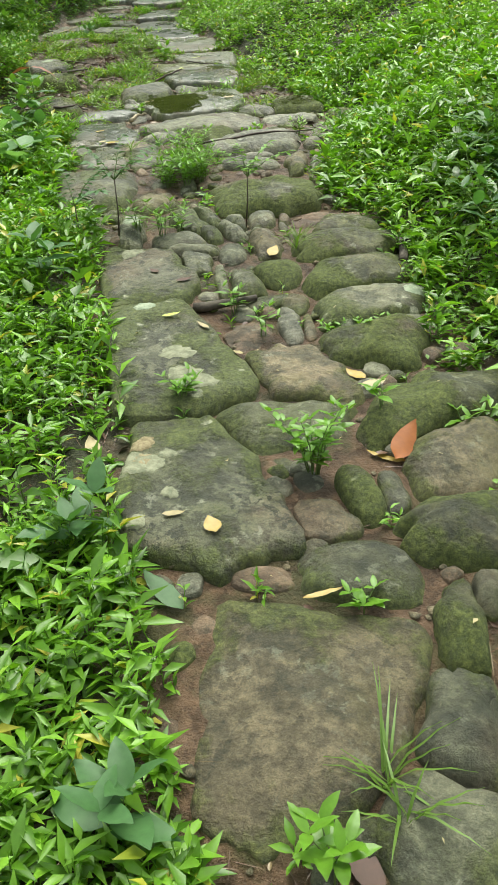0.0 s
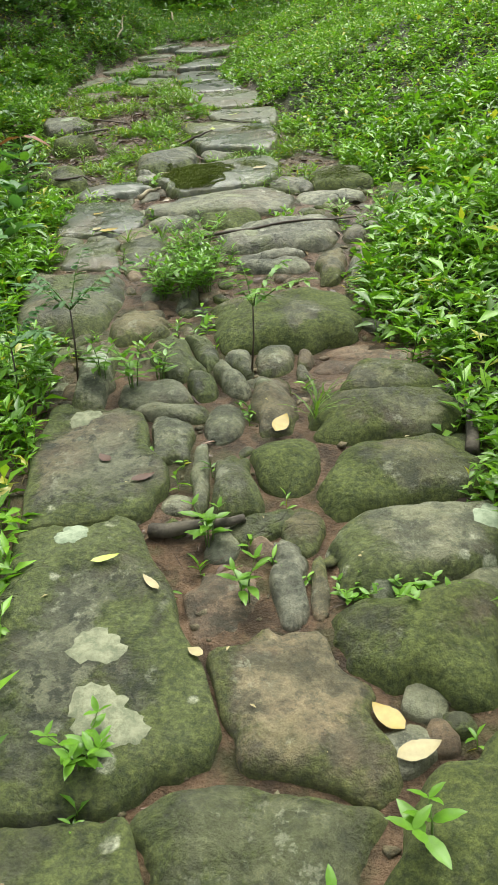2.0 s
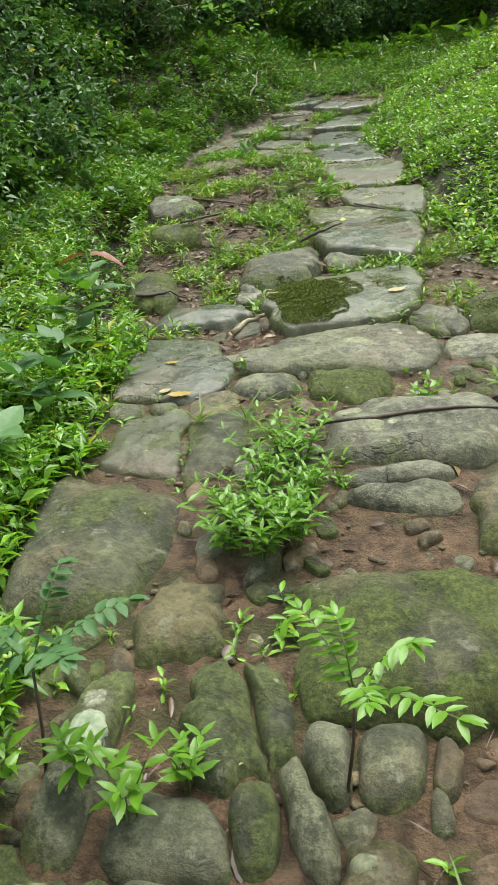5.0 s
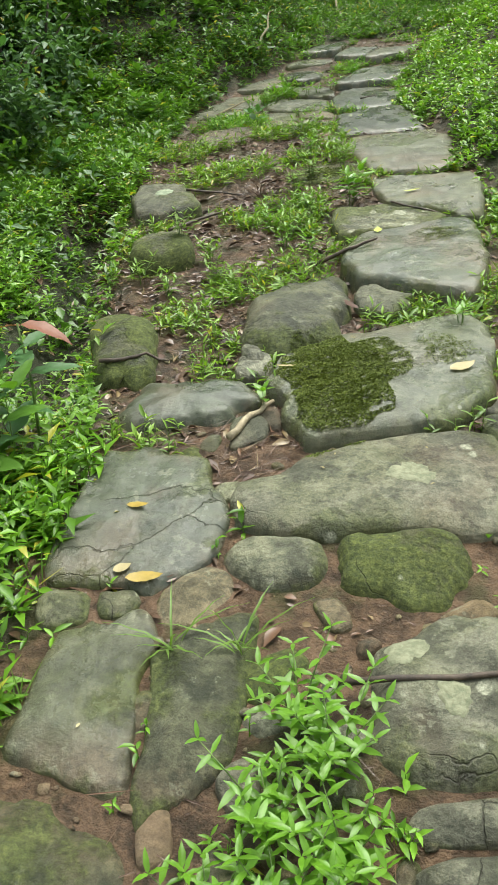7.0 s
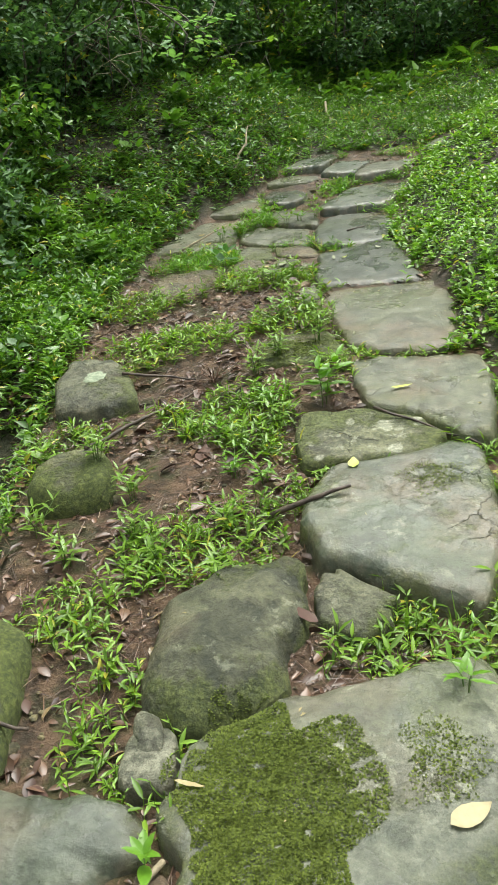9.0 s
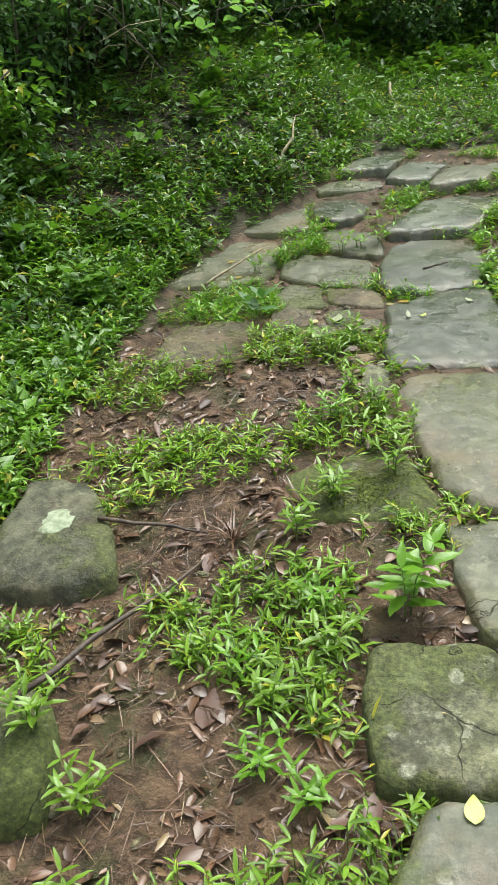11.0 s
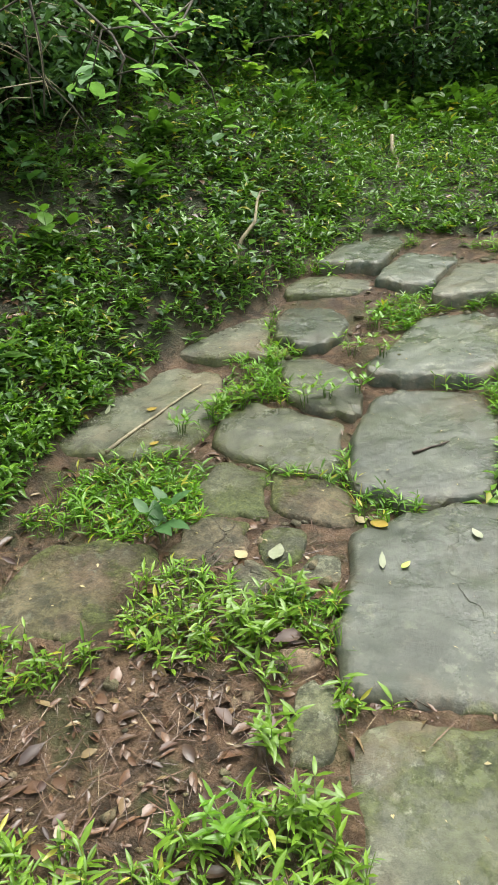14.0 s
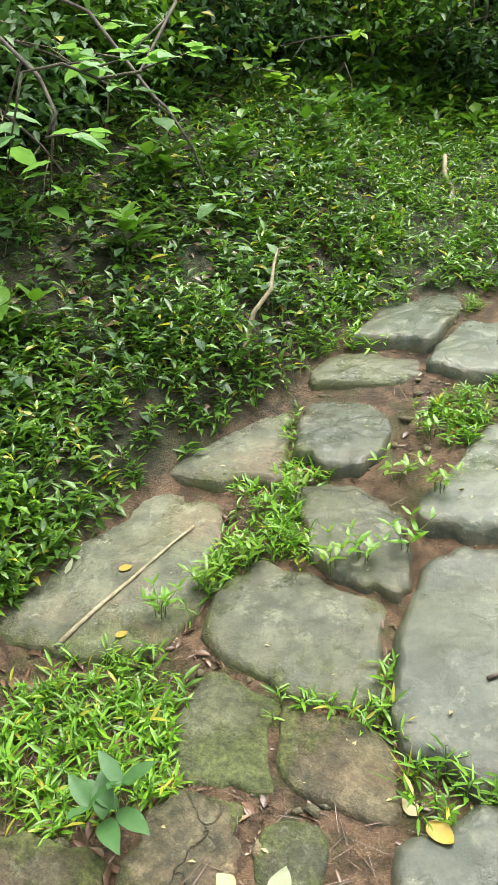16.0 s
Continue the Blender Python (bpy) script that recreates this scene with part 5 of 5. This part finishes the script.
# ---- sticks and roots ----
def stick(a, b, radius, material, label, bend=0.02, name="stick", on_bed=True, seed=0):
    g = random.Random(seed + 5)
    pts = []
    for i in range(7):
        u = i / 6
        x, y = a[0] + (b[0] - a[0]) * u, a[1] + (b[1] - a[1]) * u
        z = rest(x, y)[0] + radius * 0.7 if on_bed else a[2] + (b[2] - a[2]) * u
        pts.append((x + g.uniform(-bend, bend), y + g.uniform(-bend, bend), z + (g.uniform(-bend, bend) * 0.5 if not on_bed else 0)))
    if on_bed:
        top = max(p[2] - (pts[0][2] + (pts[-1][2] - pts[0][2]) * i / 6) for i, p in enumerate(pts))
        pts = [(p[0], p[1], max(p[2], pts[0][2] + (pts[-1][2] - pts[0][2]) * i / 6 + top * 0.6)) for i, p in enumerate(pts)]
    return tagged(part(name, tube(pts, [radius * (1 - 0.5 * i / 6) for i in range(7)], 7), material), label, "stick")


stick((-2.32, 10.82), (-2.17, 11.40), 0.008, TWIG, "pale straight stick lying across a slab", 0.004, seed=1)
stick((-2.13, 10.58), (-1.93, 10.81), 0.005, TWIG, "thin pale stick on bare soil", 0.006, seed=2)
stick((-0.36, 5.45), (0.41, 5.61), 0.008, DARKTWIG, "thin dark stick along a slab's edge", 0.01, seed=3)
stick((-0.88, 7.84), (-0.60, 7.89), 0.012, DARKTWIG, "dark rotten stick at a slab's edge", 0.01, seed=4)
stick((-0.61, 8.51), (-0.16, 8.32), 0.006, DARKTWIG, "thin dark twig in a slab joint", 0.012, seed=5)
stick((-0.86, 6.36), (-0.77, 6.60), 0.014, TWIG, "short weathered stick between stones", 0.006, seed=6)
stick((-1.71, 8.09), (-1.47, 8.77), 0.010, DARKTWIG, "long brown stick on bare soil", 0.012, seed=7)
stick((-1.16, 11.03), (-1.05, 11.14), 0.006, DARKTWIG, "little dark twig on a wet slab", 0.004, seed=8)
stick((-1.49, 6.75), (-1.25, 6.87), 0.009, DARKTWIG, "dark stick across small stones", 0.01, seed=9)
stick((-1.87, 8.79), (-1.52, 8.87), 0.008, DARKTWIG, "dark stick on the leaf litter", 0.01, seed=10)
stick((0.66, 3.62), (0.73, 4.08), 0.022, BARK, "brown root beside the boulders", 0.03, "root", seed=11)
stick((0.72, 4.00), (0.93, 4.19), 0.018, BARK, "brown root under the slope's edge", 0.03, "root", seed=12)
stick((-0.20, 3.32), (0.03, 3.33), 0.022, BARK, "rotten red-brown root in a joint", 0.015, "root", seed=13)


def standing_stick(points, radius, label):
    return tagged(part("bare_stick", tube(points, [radius * (1 - 0.12 * i) for i in range(len(points))], 7), TWIG), label, "stick")


standing_stick([(-2.32, 12.10, 2.68), (-2.31, 12.16, 2.81), (-2.294, 12.243, 2.948), (-2.241, 12.306, 3.033), (-2.261, 12.387, 3.117), (-2.255, 12.43, 3.174), (-2.21, 12.43, 3.18)], 0.014, "pale bare stick leaning out of the bank")
standing_stick([(-1.85, 14.05, float(land(-1.85, 14.05)) - 0.03), (-1.87, 14.16, 3.27), (-1.94, 14.26, 3.36), (-1.95, 14.30, 3.46)], 0.018, "short pale stick standing in the undergrowth")


# ---- crusts of lichen and a moss cushion on the stones ----
def lichen(x, y, radius, material, label, seed=0):
    g = random.Random(seed + 40)
    bm = bmesh.new()
    mid = bm.verts.new((x, y, rest(x, y)[0] + 0.005))
    ph = [g.uniform(0, 6.28) for _ in range(4)]
    rows = []
    for k, s in enumerate((0.5, 0.85, 1.0)):
        row = []
        for j in range(32):
            a = 2 * math.pi * j / 32
            r = radius * s * (1 + 0.13 * math.sin(2 * a + ph[0]) + 0.10 * math.sin(3 * a + ph[1]) + 0.07 * math.sin(7 * a + ph[2]) + 0.06 * math.sin(13 * a + ph[3]) + 0.04 * math.sin(9 * a + ph[0]))
            px, py = x + r * math.cos(a), y + r * math.sin(a)
            while r > 0.01 and rest(px, py)[0] < mid.co.z - 0.03:
                r *= 0.8
                px, py = x + r * math.cos(a), y + r * math.sin(a)
            row.append(bm.verts.new((px, py, rest(px, py)[0] + (0.005, 0.004, 0.0005)[k])))
        rows.append(row)
    for j in range(32):
        k = (j + 1) % 32
        bm.faces.new((mid, rows[0][j], rows[0][k]))
        for a, b in zip(rows, rows[1:]):
            bm.faces.new((a[j], b[j], b[k], a[k]))
    d = [(o.mean(0)[0] - x) ** 2 + (o.mean(0)[1] - y) ** 2 for o in OUTLINES]
    return part("lichen", bm, material, pavement.children[int(np.argmin(d))], label)


lichen(-0.30, 2.28, 0.062, CRUST, "large pale cream lichen crust", 1)
lichen(-0.29, 2.29, 0.036, TANCRUST, "tan heart of a lichen crust", 2)
lichen(-0.30, 2.38, 0.035, TANCRUST, "tan lichen crust", 3)
lichen(-0.20, 2.15, 0.022, CRUST, "pale lichen crust", 4)
lichen(-0.22, 2.32, 0.025, CRUST, "pale lichen crust", 5)
lichen(-0.28, 2.03, 0.03, CRUST, "pale lichen crust", 16)
lichen(-0.39, 3.24, 0.042, MINTCRUST, "mint-white lichen crust", 6)
lichen(-0.24, 2.89, 0.055, CRUST, "pale green lichen crust", 7)
lichen(-0.20, 2.73, 0.06, CRUST, "pale green lichen crust", 8)
lichen(-0.14, 2.69, 0.045, CRUST, "pale green lichen crust", 9)
lichen(-0.55, 4.17, 0.06, MINTCRUST, "mint-white lichen crust", 10)
lichen(-0.27, 6.20, 0.058, CRUST, "oval pale lichen crust", 11)
lichen(-0.22, 5.57, 0.045, CRUST, "pale lichen ring", 12)
lichen(-0.11, 5.46, 0.035, CRUST, "pale lichen crust", 13)
lichen(-0.52, 3.84, 0.05, CRUST, "pale lichen crust", 14)
lichen(0.04, 4.01, 0.022, CRUST, "pale lichen crust", 15)
lichen(0.66, 3.33, 0.05, MINTCRUST, "mint-white lichen crust", 17)
lichen(-1.99, 8.74, 0.06, MINTCRUST, "mint-green lichen crust", 18)



def moss_cushion(x, y, rx, ry, turn, count, seed, label):
    """A carpet of tiny moss shoots on a stone, thinning towards its edge."""
    g = np.random.default_rng(seed)
    a, r = g.uniform(0, 6.283, count), np.sqrt(g.random(count))
    edge = 1 + 0.18 * np.sin(3 * a + 1) + 0.12 * np.sin(5 * a) + 0.08 * np.sin(9 * a + 2)
    u, v = r * edge * np.cos(a) * rx, r * edge * np.sin(a) * ry
    c, s = math.cos(radians(turn)), math.sin(radians(turn))
    px, py = x + u * c - v * s, y + u * s + v * c
    streak = wave(px, py, 0.025) + 0.6 * wave(px, py, 0.11) > -0.95 + 0.55 * r ** 4
    ok = on_stone(px, py, 0.97) & streak & ((r < 0.75) | (g.random(count) < 0.5))
    px, py = px[ok], py[ok]
    n = len(px)
    z = np.array([rest(p, q)[0] for p, q in zip(px, py)])
    ln = g.uniform(0.004, 0.008, n)
    vv, ff = blades(np.stack([px, py, z], -1), g.uniform(0, 6.28, n), g.uniform(0.1, 1.0, n), g.normal(0, 0.3, n), ln, ln * 0.9, True)
    d = [(o.mean(0)[0] - x) ** 2 + (o.mean(0)[1] - y) ** 2 for o in OUTLINES]
    return tagged(raw("moss", vv, ff, MOSS, pavement.children[int(np.argmin(d))]), label, kind="stuff")


moss_cushion(-0.57, 6.70, 0.215, 0.36, 18, 60000, 1, "bright olive moss carpet on one half of a slab")
moss_cushion(-0.22, 6.91, 0.10, 0.12, 0, 1500, 2, "small olive moss patch on the slab")
moss_cushion(-0.33, 8.01, 0.12, 0.10, 20, 1500, 3, "thin olive moss patch on a wet slab")
moss_cushion(-1.08, 9.12, 0.16, 0.12, 20, 3000, 4, "dark moss film on a sunken slab")
moss_cushion(0.33, 6.60, 0.15, 0.12, 0, 2500, 5, "olive moss on a slab")


# ---- shrubs and trees round the head of the hollow ----
def crown(name, centre, radii, clumps, per, leaf, slim, material, seed, parent, hollow=0.45, simple=True):
    """Leaves in uneven clumps, more of them towards the outside."""
    g = np.random.default_rng(seed)
    d = g.normal(size=(clumps, 3))
    d /= np.linalg.norm(d, axis=1)[:, None]
    c = d * (hollow + (1 - hollow) * g.random((clumps, 1))) * g.uniform(0.75, 1.15, (clumps, 1))
    at = (c[:, None] + g.normal(0, 0.16, (clumps, per, 3))).reshape(-1, 3) * np.array(radii) + np.array(centre)
    n = len(at)
    ln = leaf * g.uniform(0.6, 1.25, n)
    v, f = blades(at, g.uniform(0, 6.28, n), g.normal(-0.15, 0.45, n), g.normal(0, 0.4, n), ln, ln * slim, simple)
    return tagged(raw(name, v, f, material, parent), kind="stuff")


def shrub(x, y, tall, wide, seed, material=None, leaf=0.09):
    g = random.Random(seed)
    z = float(land(x, y))
    root = new("shrub")
    root.location = (x, y, z)
    for i in range(5):
        a = 2 * math.pi * (i + g.random()) / 5
        tip = Vector((math.cos(a) * wide * 0.7, math.sin(a) * wide * 0.7, tall * g.uniform(0.6, 1)))
        mid = tip * 0.5 + Vector((g.uniform(-.1, .1), g.uniform(-.1, .1), 0.12 * tall))
        part("stem", tube([Vector((math.cos(a) * .04, math.sin(a) * .04, -0.05)), mid, tip], [0.02, 0.014, 0.006], 6), BARK, root)
    crown("foliage", (0, 0, tall * 0.48), (wide, wide, tall * 0.52), 85, 30, leaf, 0.5, material or DEEP, seed, root)
    return tagged(root, "dense dark green shrub on the shaded bank", "shrub", "shrubs on the bank")


def tree(x, y, tall, wide, girth, seed):
    g = random.Random(seed)
    z = float(land(x, y))
    root = new("tree")
    root.location = (x, y, z)
    lean = Vector((g.uniform(-0.12, 0.12), g.uniform(-0.1, 0.1), 0))
    axis = [lean * (tall * u) + Vector((0.08 * math.sin(u * 5 + seed), 0.08 * math.cos(u * 4), tall * u - 0.1)) for u in (0, 0.1, 0.25, 0.4, 0.55, 0.7, 0.8)]
    trunk = part("trunk", tube(axis, [girth * s for s in (1.4, 1.05, 0.95, 0.85, 0.7, 0.5, 0.3)], 10), BARK, root)
    for i in range(7):
        a, s = 2.4 * i + g.random(), axis[3 + i % 4]
        reach = wide * g.uniform(0.6, 0.95)
        tip = s + Vector((math.cos(a) * reach, math.sin(a) * reach, g.uniform(0.1, 0.3) * tall))
        part("limb", tube([s, s.lerp(tip, 0.5) + Vector((0, 0, 0.25)), tip], [girth * 0.4, girth * 0.25, girth * 0.08], 6), BARK, trunk)
    crown("crown", lean * tall * 0.8 + Vector((0, 0, tall * 0.78)), (wide, wide, tall * 0.28), 90, 34, 0.16, 0.5, DEEP, seed, root, 0.35)
    return tagged(root, "tree with a dark trunk and dense crown behind the bank", "tree", "trees behind the bank")


SHRUBS = ((-4.0, 6.6), (-4.3, 7.8), (-4.3, 9.0), (-4.5, 10.2), (-4.6, 11.2), (-4.4, 12.1), (-4.2, 13.0), (-4.1, 13.9), (-3.9, 14.9), (-3.4, 15.8), (-2.6, 16.4), (-1.6, 16.7), (-0.5, 17.0), (0.7, 17.4), (2.0, 17.9), (3.4, 18.5),
          (-5.4, 8.4), (-5.6, 9.8), (-5.6, 11.2), (-5.4, 12.6), (-5.1, 13.9), (-4.8, 15.3), (-4.2, 16.6), (-3.2, 17.4), (-2.0, 17.9), (-0.6, 18.3), (0.9, 18.9), (2.6, 19.6), (4.4, 20.2))
LOW_SHRUBS = ((-3.5, 8.6), (-3.6, 9.4), (-3.7, 10.2), (-3.9, 10.9), (-4.0, 11.6), (-3.8, 12.4), (-3.7, 13.2), (-3.5, 14.0), (-3.3, 14.9), (-2.8, 15.6), (-2.0, 16.0), (-1.0, 16.3), (0.1, 16.6), (-3.2, 7.4), (-3.2, 6.2))
for i, (px, py) in enumerate(LOW_SHRUBS):
    shrub(px, py, 0.75 + 0.3 * ((i * 7) % 5) / 4, 0.5 + 0.2 * ((i * 3) % 4) / 3, 500 + i, SHADE if i % 3 == 0 else DEEP, 0.075)
for i, (px, py) in enumerate(SHRUBS):
    shrub(px, py, 1.7 + 0.7 * ((i * 7) % 5) / 4, 0.85 + 0.3 * ((i * 3) % 4) / 3, 200 + i)
TREES = ((-6.4, 14.4), (-4.6, 18.4), (-1.6, 20.8), (1.6, 22.6), (-7.2, 11.0), (-7.4, 17.0), (-3.4, 22.5), (4.6, 24.0), (-7.0, 7.4))
for i, (px, py) in enumerate(TREES):
    tree(px, py, 7.0 + (i * 5) % 4, 2.6 + 0.3 * (i % 3), 0.11 + 0.03 * (i % 3), 300 + i)


def overhang(foot, line, sprays, leaf, material, label, seed, bark=BARK):
    """A long thin bough with sprays of broad leaves."""
    g = random.Random(seed)
    root = new("overhanging_branch")
    root.location = foot
    o = Vector(foot)
    pts = [Vector(p) - o for p in line]
    bough = part("bough", tube([Vector((0, 0, -0.05))] + pts, [0.009] + [0.0075 - 0.005 * i / len(pts) for i in range(len(pts))], 7), bark, root)
    for s in range(sprays):
        u = 0.35 + 0.65 * s / max(1, sprays - 1)
        k = min(int(u * (len(pts) - 1)), len(pts) - 2)
        at = pts[k].lerp(pts[k + 1], u * (len(pts) - 1) - k)
        tip = at + Vector((g.uniform(-.22, .22), g.uniform(-.22, .22), g.uniform(-.22, .08)))
        spray = part("twig", tube([at, tip], [0.0035, 0.0015], 5), bark, root)
        for j in range(5):
            size = leaf * g.uniform(0.7, 1.2)
            bm = placed(leaf_bm(size, size * 0.6, 0.15), pose(*at.lerp(tip, 0.5 + 0.12 * j), 0, 0, g.uniform(0, 360)) @ pose(0, 0, 0, g.uniform(-25, 25), g.uniform(-20, 20), 0))
            part("leaf", bm, material, spray)
    return tagged(root, label, "branch")


def bough_with_leaves(foot_x, foot_y, line, sprays, leaf, material, label, seed):
    overhang((foot_x, foot_y, float(land(foot_x, foot_y))), line, sprays, leaf, material, label, seed)


bough_with_leaves(-3.9, 12.3, [(-3.8, 12.2, 4.1), (-3.2, 11.9, 4.45), (-2.6, 11.65, 4.3), (-2.15, 11.5, 3.96), (-2.16, 11.3, 3.78), (-2.19, 11.15, 3.76), (-2.22, 11.05, 3.79), (-2.26, 10.95, 3.77)], 7, 0.085, PALE, "thin grey branch with broad leaves in pale sheen green hanging over the bank", 1)
bough_with_leaves(-4.0, 11.5, [(-3.9, 11.45, 4.0), (-3.2, 11.25, 4.3), (-2.6, 11.1, 4.02), (-2.25, 11.0, 3.76), (-2.18, 10.95, 3.68), (-2.20, 10.93, 3.63)], 4, 0.075, PALE, "thin twig with rounded leaves in pale sheen green over the bank", 5)
bough_with_leaves(-3.8, 12.5, [(-3.7, 12.4, 3.9), (-3.1, 12.0, 4.2), (-2.5, 11.6, 3.98), (-2.18, 11.4, 3.72), (-2.09, 11.3, 3.69), (-2.0, 11.26, 3.59)], 5, 0.085, PALE, "broad-leaved sapling leaning out of the bank", 6)
bough_with_leaves(-3.3, 14.2, [(-3.25, 14.1, 3.85), (-3.06, 13.98, 4.0), (-2.95, 14.03, 3.97), (-2.83, 14.08, 3.94)], 5, 0.11, BRIGHT, "branch with glowing yellow-green leaves over the bank", 2)
bough_with_leaves(-2.9, 14.9, [(-2.8, 14.75, 3.95), (-2.67, 14.65, 4.02), (-2.63, 14.67, 3.91), (-2.69, 14.66, 3.79)], 3, 0.10, BRIGHT, "thin branch with leaves coloured sunlit yellow-green in the thicket", 3)
bough_with_leaves(-3.1, 14.9, [(-3.08, 14.7, 4.0), (-3.03, 14.52, 4.14), (-2.85, 14.58, 4.17), (-2.59, 14.66, 4.18)], 4, 0.10, BRIGHT, "branch with bright leaves before the dark thicket", 7)


def bare_branch(foot_x, foot_y, line, twigs, thick, label, seed):
    """A leafless grey branch with side twigs, each a part."""
    g = random.Random(seed)
    o = Vector((foot_x, foot_y, float(land(foot_x, foot_y))))
    root = new("bare_branch")
    root.location = o
    pts = [Vector((0, 0, -0.05))] + [Vector(p) - o for p in line]
    n = len(pts)
    limb = part("limb", tube(pts, [thick * (1 - 0.65 * i / n) for i in range(n)], 7), BARK, root)
    for i in range(twigs):
        u = 0.35 + 0.6 * i / twigs
        k = min(int(u * (n - 1)), n - 2)
        at = pts[k].lerp(pts[k + 1], u * (n - 1) - k)
        d = Vector((g.uniform(-1, 1), g.uniform(-0.6, 0.3), g.uniform(-1, 0.5))).normalized() * g.uniform(0.15, 0.4)
        part("twig", tube([at, at + d * 0.5 + Vector((0, 0, 0.03)), at + d], [thick * 0.35, thick * 0.25, thick * 0.1], 5), TWIG, limb)
    return tagged(root, label, "branch")


bare_branch(-3.85, 11.9, [(-3.75, 12.0, 3.7), (-3.46, 12.05, 3.92), (-3.32, 12.14, 3.74), (-3.22, 12.21, 3.62), (-3.15, 12.25, 3.50)], 8, 0.010, "leafless grey forked branch hanging before the thicket", 1)
bare_branch(-3.6, 11.6, [(-3.5, 11.7, 3.9), (-3.19, 11.81, 4.06), (-3.20, 11.84, 3.86), (-3.21, 11.85, 3.69), (-3.21, 11.86, 3.51)], 6, 0.008, "leafless thin branch drooping over the bank", 2)
bare_branch(-3.7, 12.3, [(-3.7, 12.3, 4.0), (-3.4, 12.25, 4.05), (-3.1, 12.2, 3.95), (-2.8, 12.2, 3.80)], 7, 0.008, "long leafless branch over the bank", 3)
bare_branch(-4.0, 11.0, [(-3.9, 11.0, 4.1), (-3.1, 11.0, 4.4), (-2.58, 11.0, 3.95), (-2.545, 11.0, 3.75), (-2.545, 11.0, 3.63), (-2.56, 11.0, 3.52)], 5, 0.008, "leafless pale branch drooping over the bank", 9)
bare_branch(-2.60, 15.35, [(-2.64, 15.30, 3.9), (-2.70, 15.24, 4.33), (-2.75, 15.19, 4.6), (-2.76, 15.2, 5.4)], 2, 0.009, "upright thin liana before the thicket", 4)
bare_branch(-3.05, 15.2, [(-3.0, 15.16, 4.2), (-2.97, 15.15, 4.38), (-2.97, 15.12, 4.6), (-2.95, 15.1, 5.3)], 2, 0.008, "upright thin liana before the thicket", 5)
bare_branch(-2.75, 15.6, [(-2.69, 15.45, 4.32), (-2.52, 15.51, 4.21), (-2.19, 15.57, 4.25), (-1.9, 15.6, 4.32)], 3, 0.007, "thin leafless branch across the dark thicket", 6)
bare_branch(-2.1, 15.85, [(-2.10, 15.78, 4.3), (-2.07, 15.75, 4.57), (-2.05, 15.75, 5.4)], 2, 0.009, "upright thin liana before the thicket", 7)
bare_branch(-1.2, 16.1, [(-1.2, 16.1, 4.4), (-1.6, 16.0, 4.75), (-2.1, 15.9, 4.85), (-2.6, 15.8, 4.95)], 4, 0.009, "long leafless branch across the dark thicket", 8)

# larger leaves and ferny clumps on the bank
for i, (px, py) in enumerate(((-3.05, 9.9), (-3.2, 10.6), (-2.95, 10.9), (-3.4, 11.2), (-3.1, 11.7), (-2.9, 12.3), (-3.35, 12.0), (-2.8, 13.2), (-2.6, 13.9), (-2.9, 9.2), (-2.7, 10.3), (-3.0, 12.8), (-2.5, 14.6), (-3.3, 13.6))):
    herb("bank_plant", px, py, 3, 0.22, 3, 0.11 + 0.02 * (i % 3), 0.5, (BROAD, MIDGREEN, SHADE)[i % 3], "leafy green plant among lower herbs on the bank", seed=120 + i, spread=0.8)

fallen(-1.93, 11.74, 0.08, 0.06, 30, TAN, "curled pale brown leaf in a slab joint", 0.5)
fallen(-1.91, 11.76, 0.07, 0.05, -40, RUST, "curled brown leaf in a slab joint", 0.5)
for i, (px, py, s) in enumerate(((-4.0, 13.4, 0.11), (-3.2, 15.0, 0.10), (-2.3, 15.7, 0.11), (-1.4, 16.0, 0.12), (-0.2, 16.3, 0.12), (-3.7, 11.4, 0.11), (-3.6, 10.4, 0.11), (-3.5, 9.2, 0.12), (-3.5, 12.7, 0.10))):
    herb("thicket_sapling", px, py, 4, 0.85, 6, s, 0.5, BROAD if i % 2 else MIDGREEN, "sapling with lighter green leaves before the dark thicket", "sapling", seed=160 + i, spread=0.35)
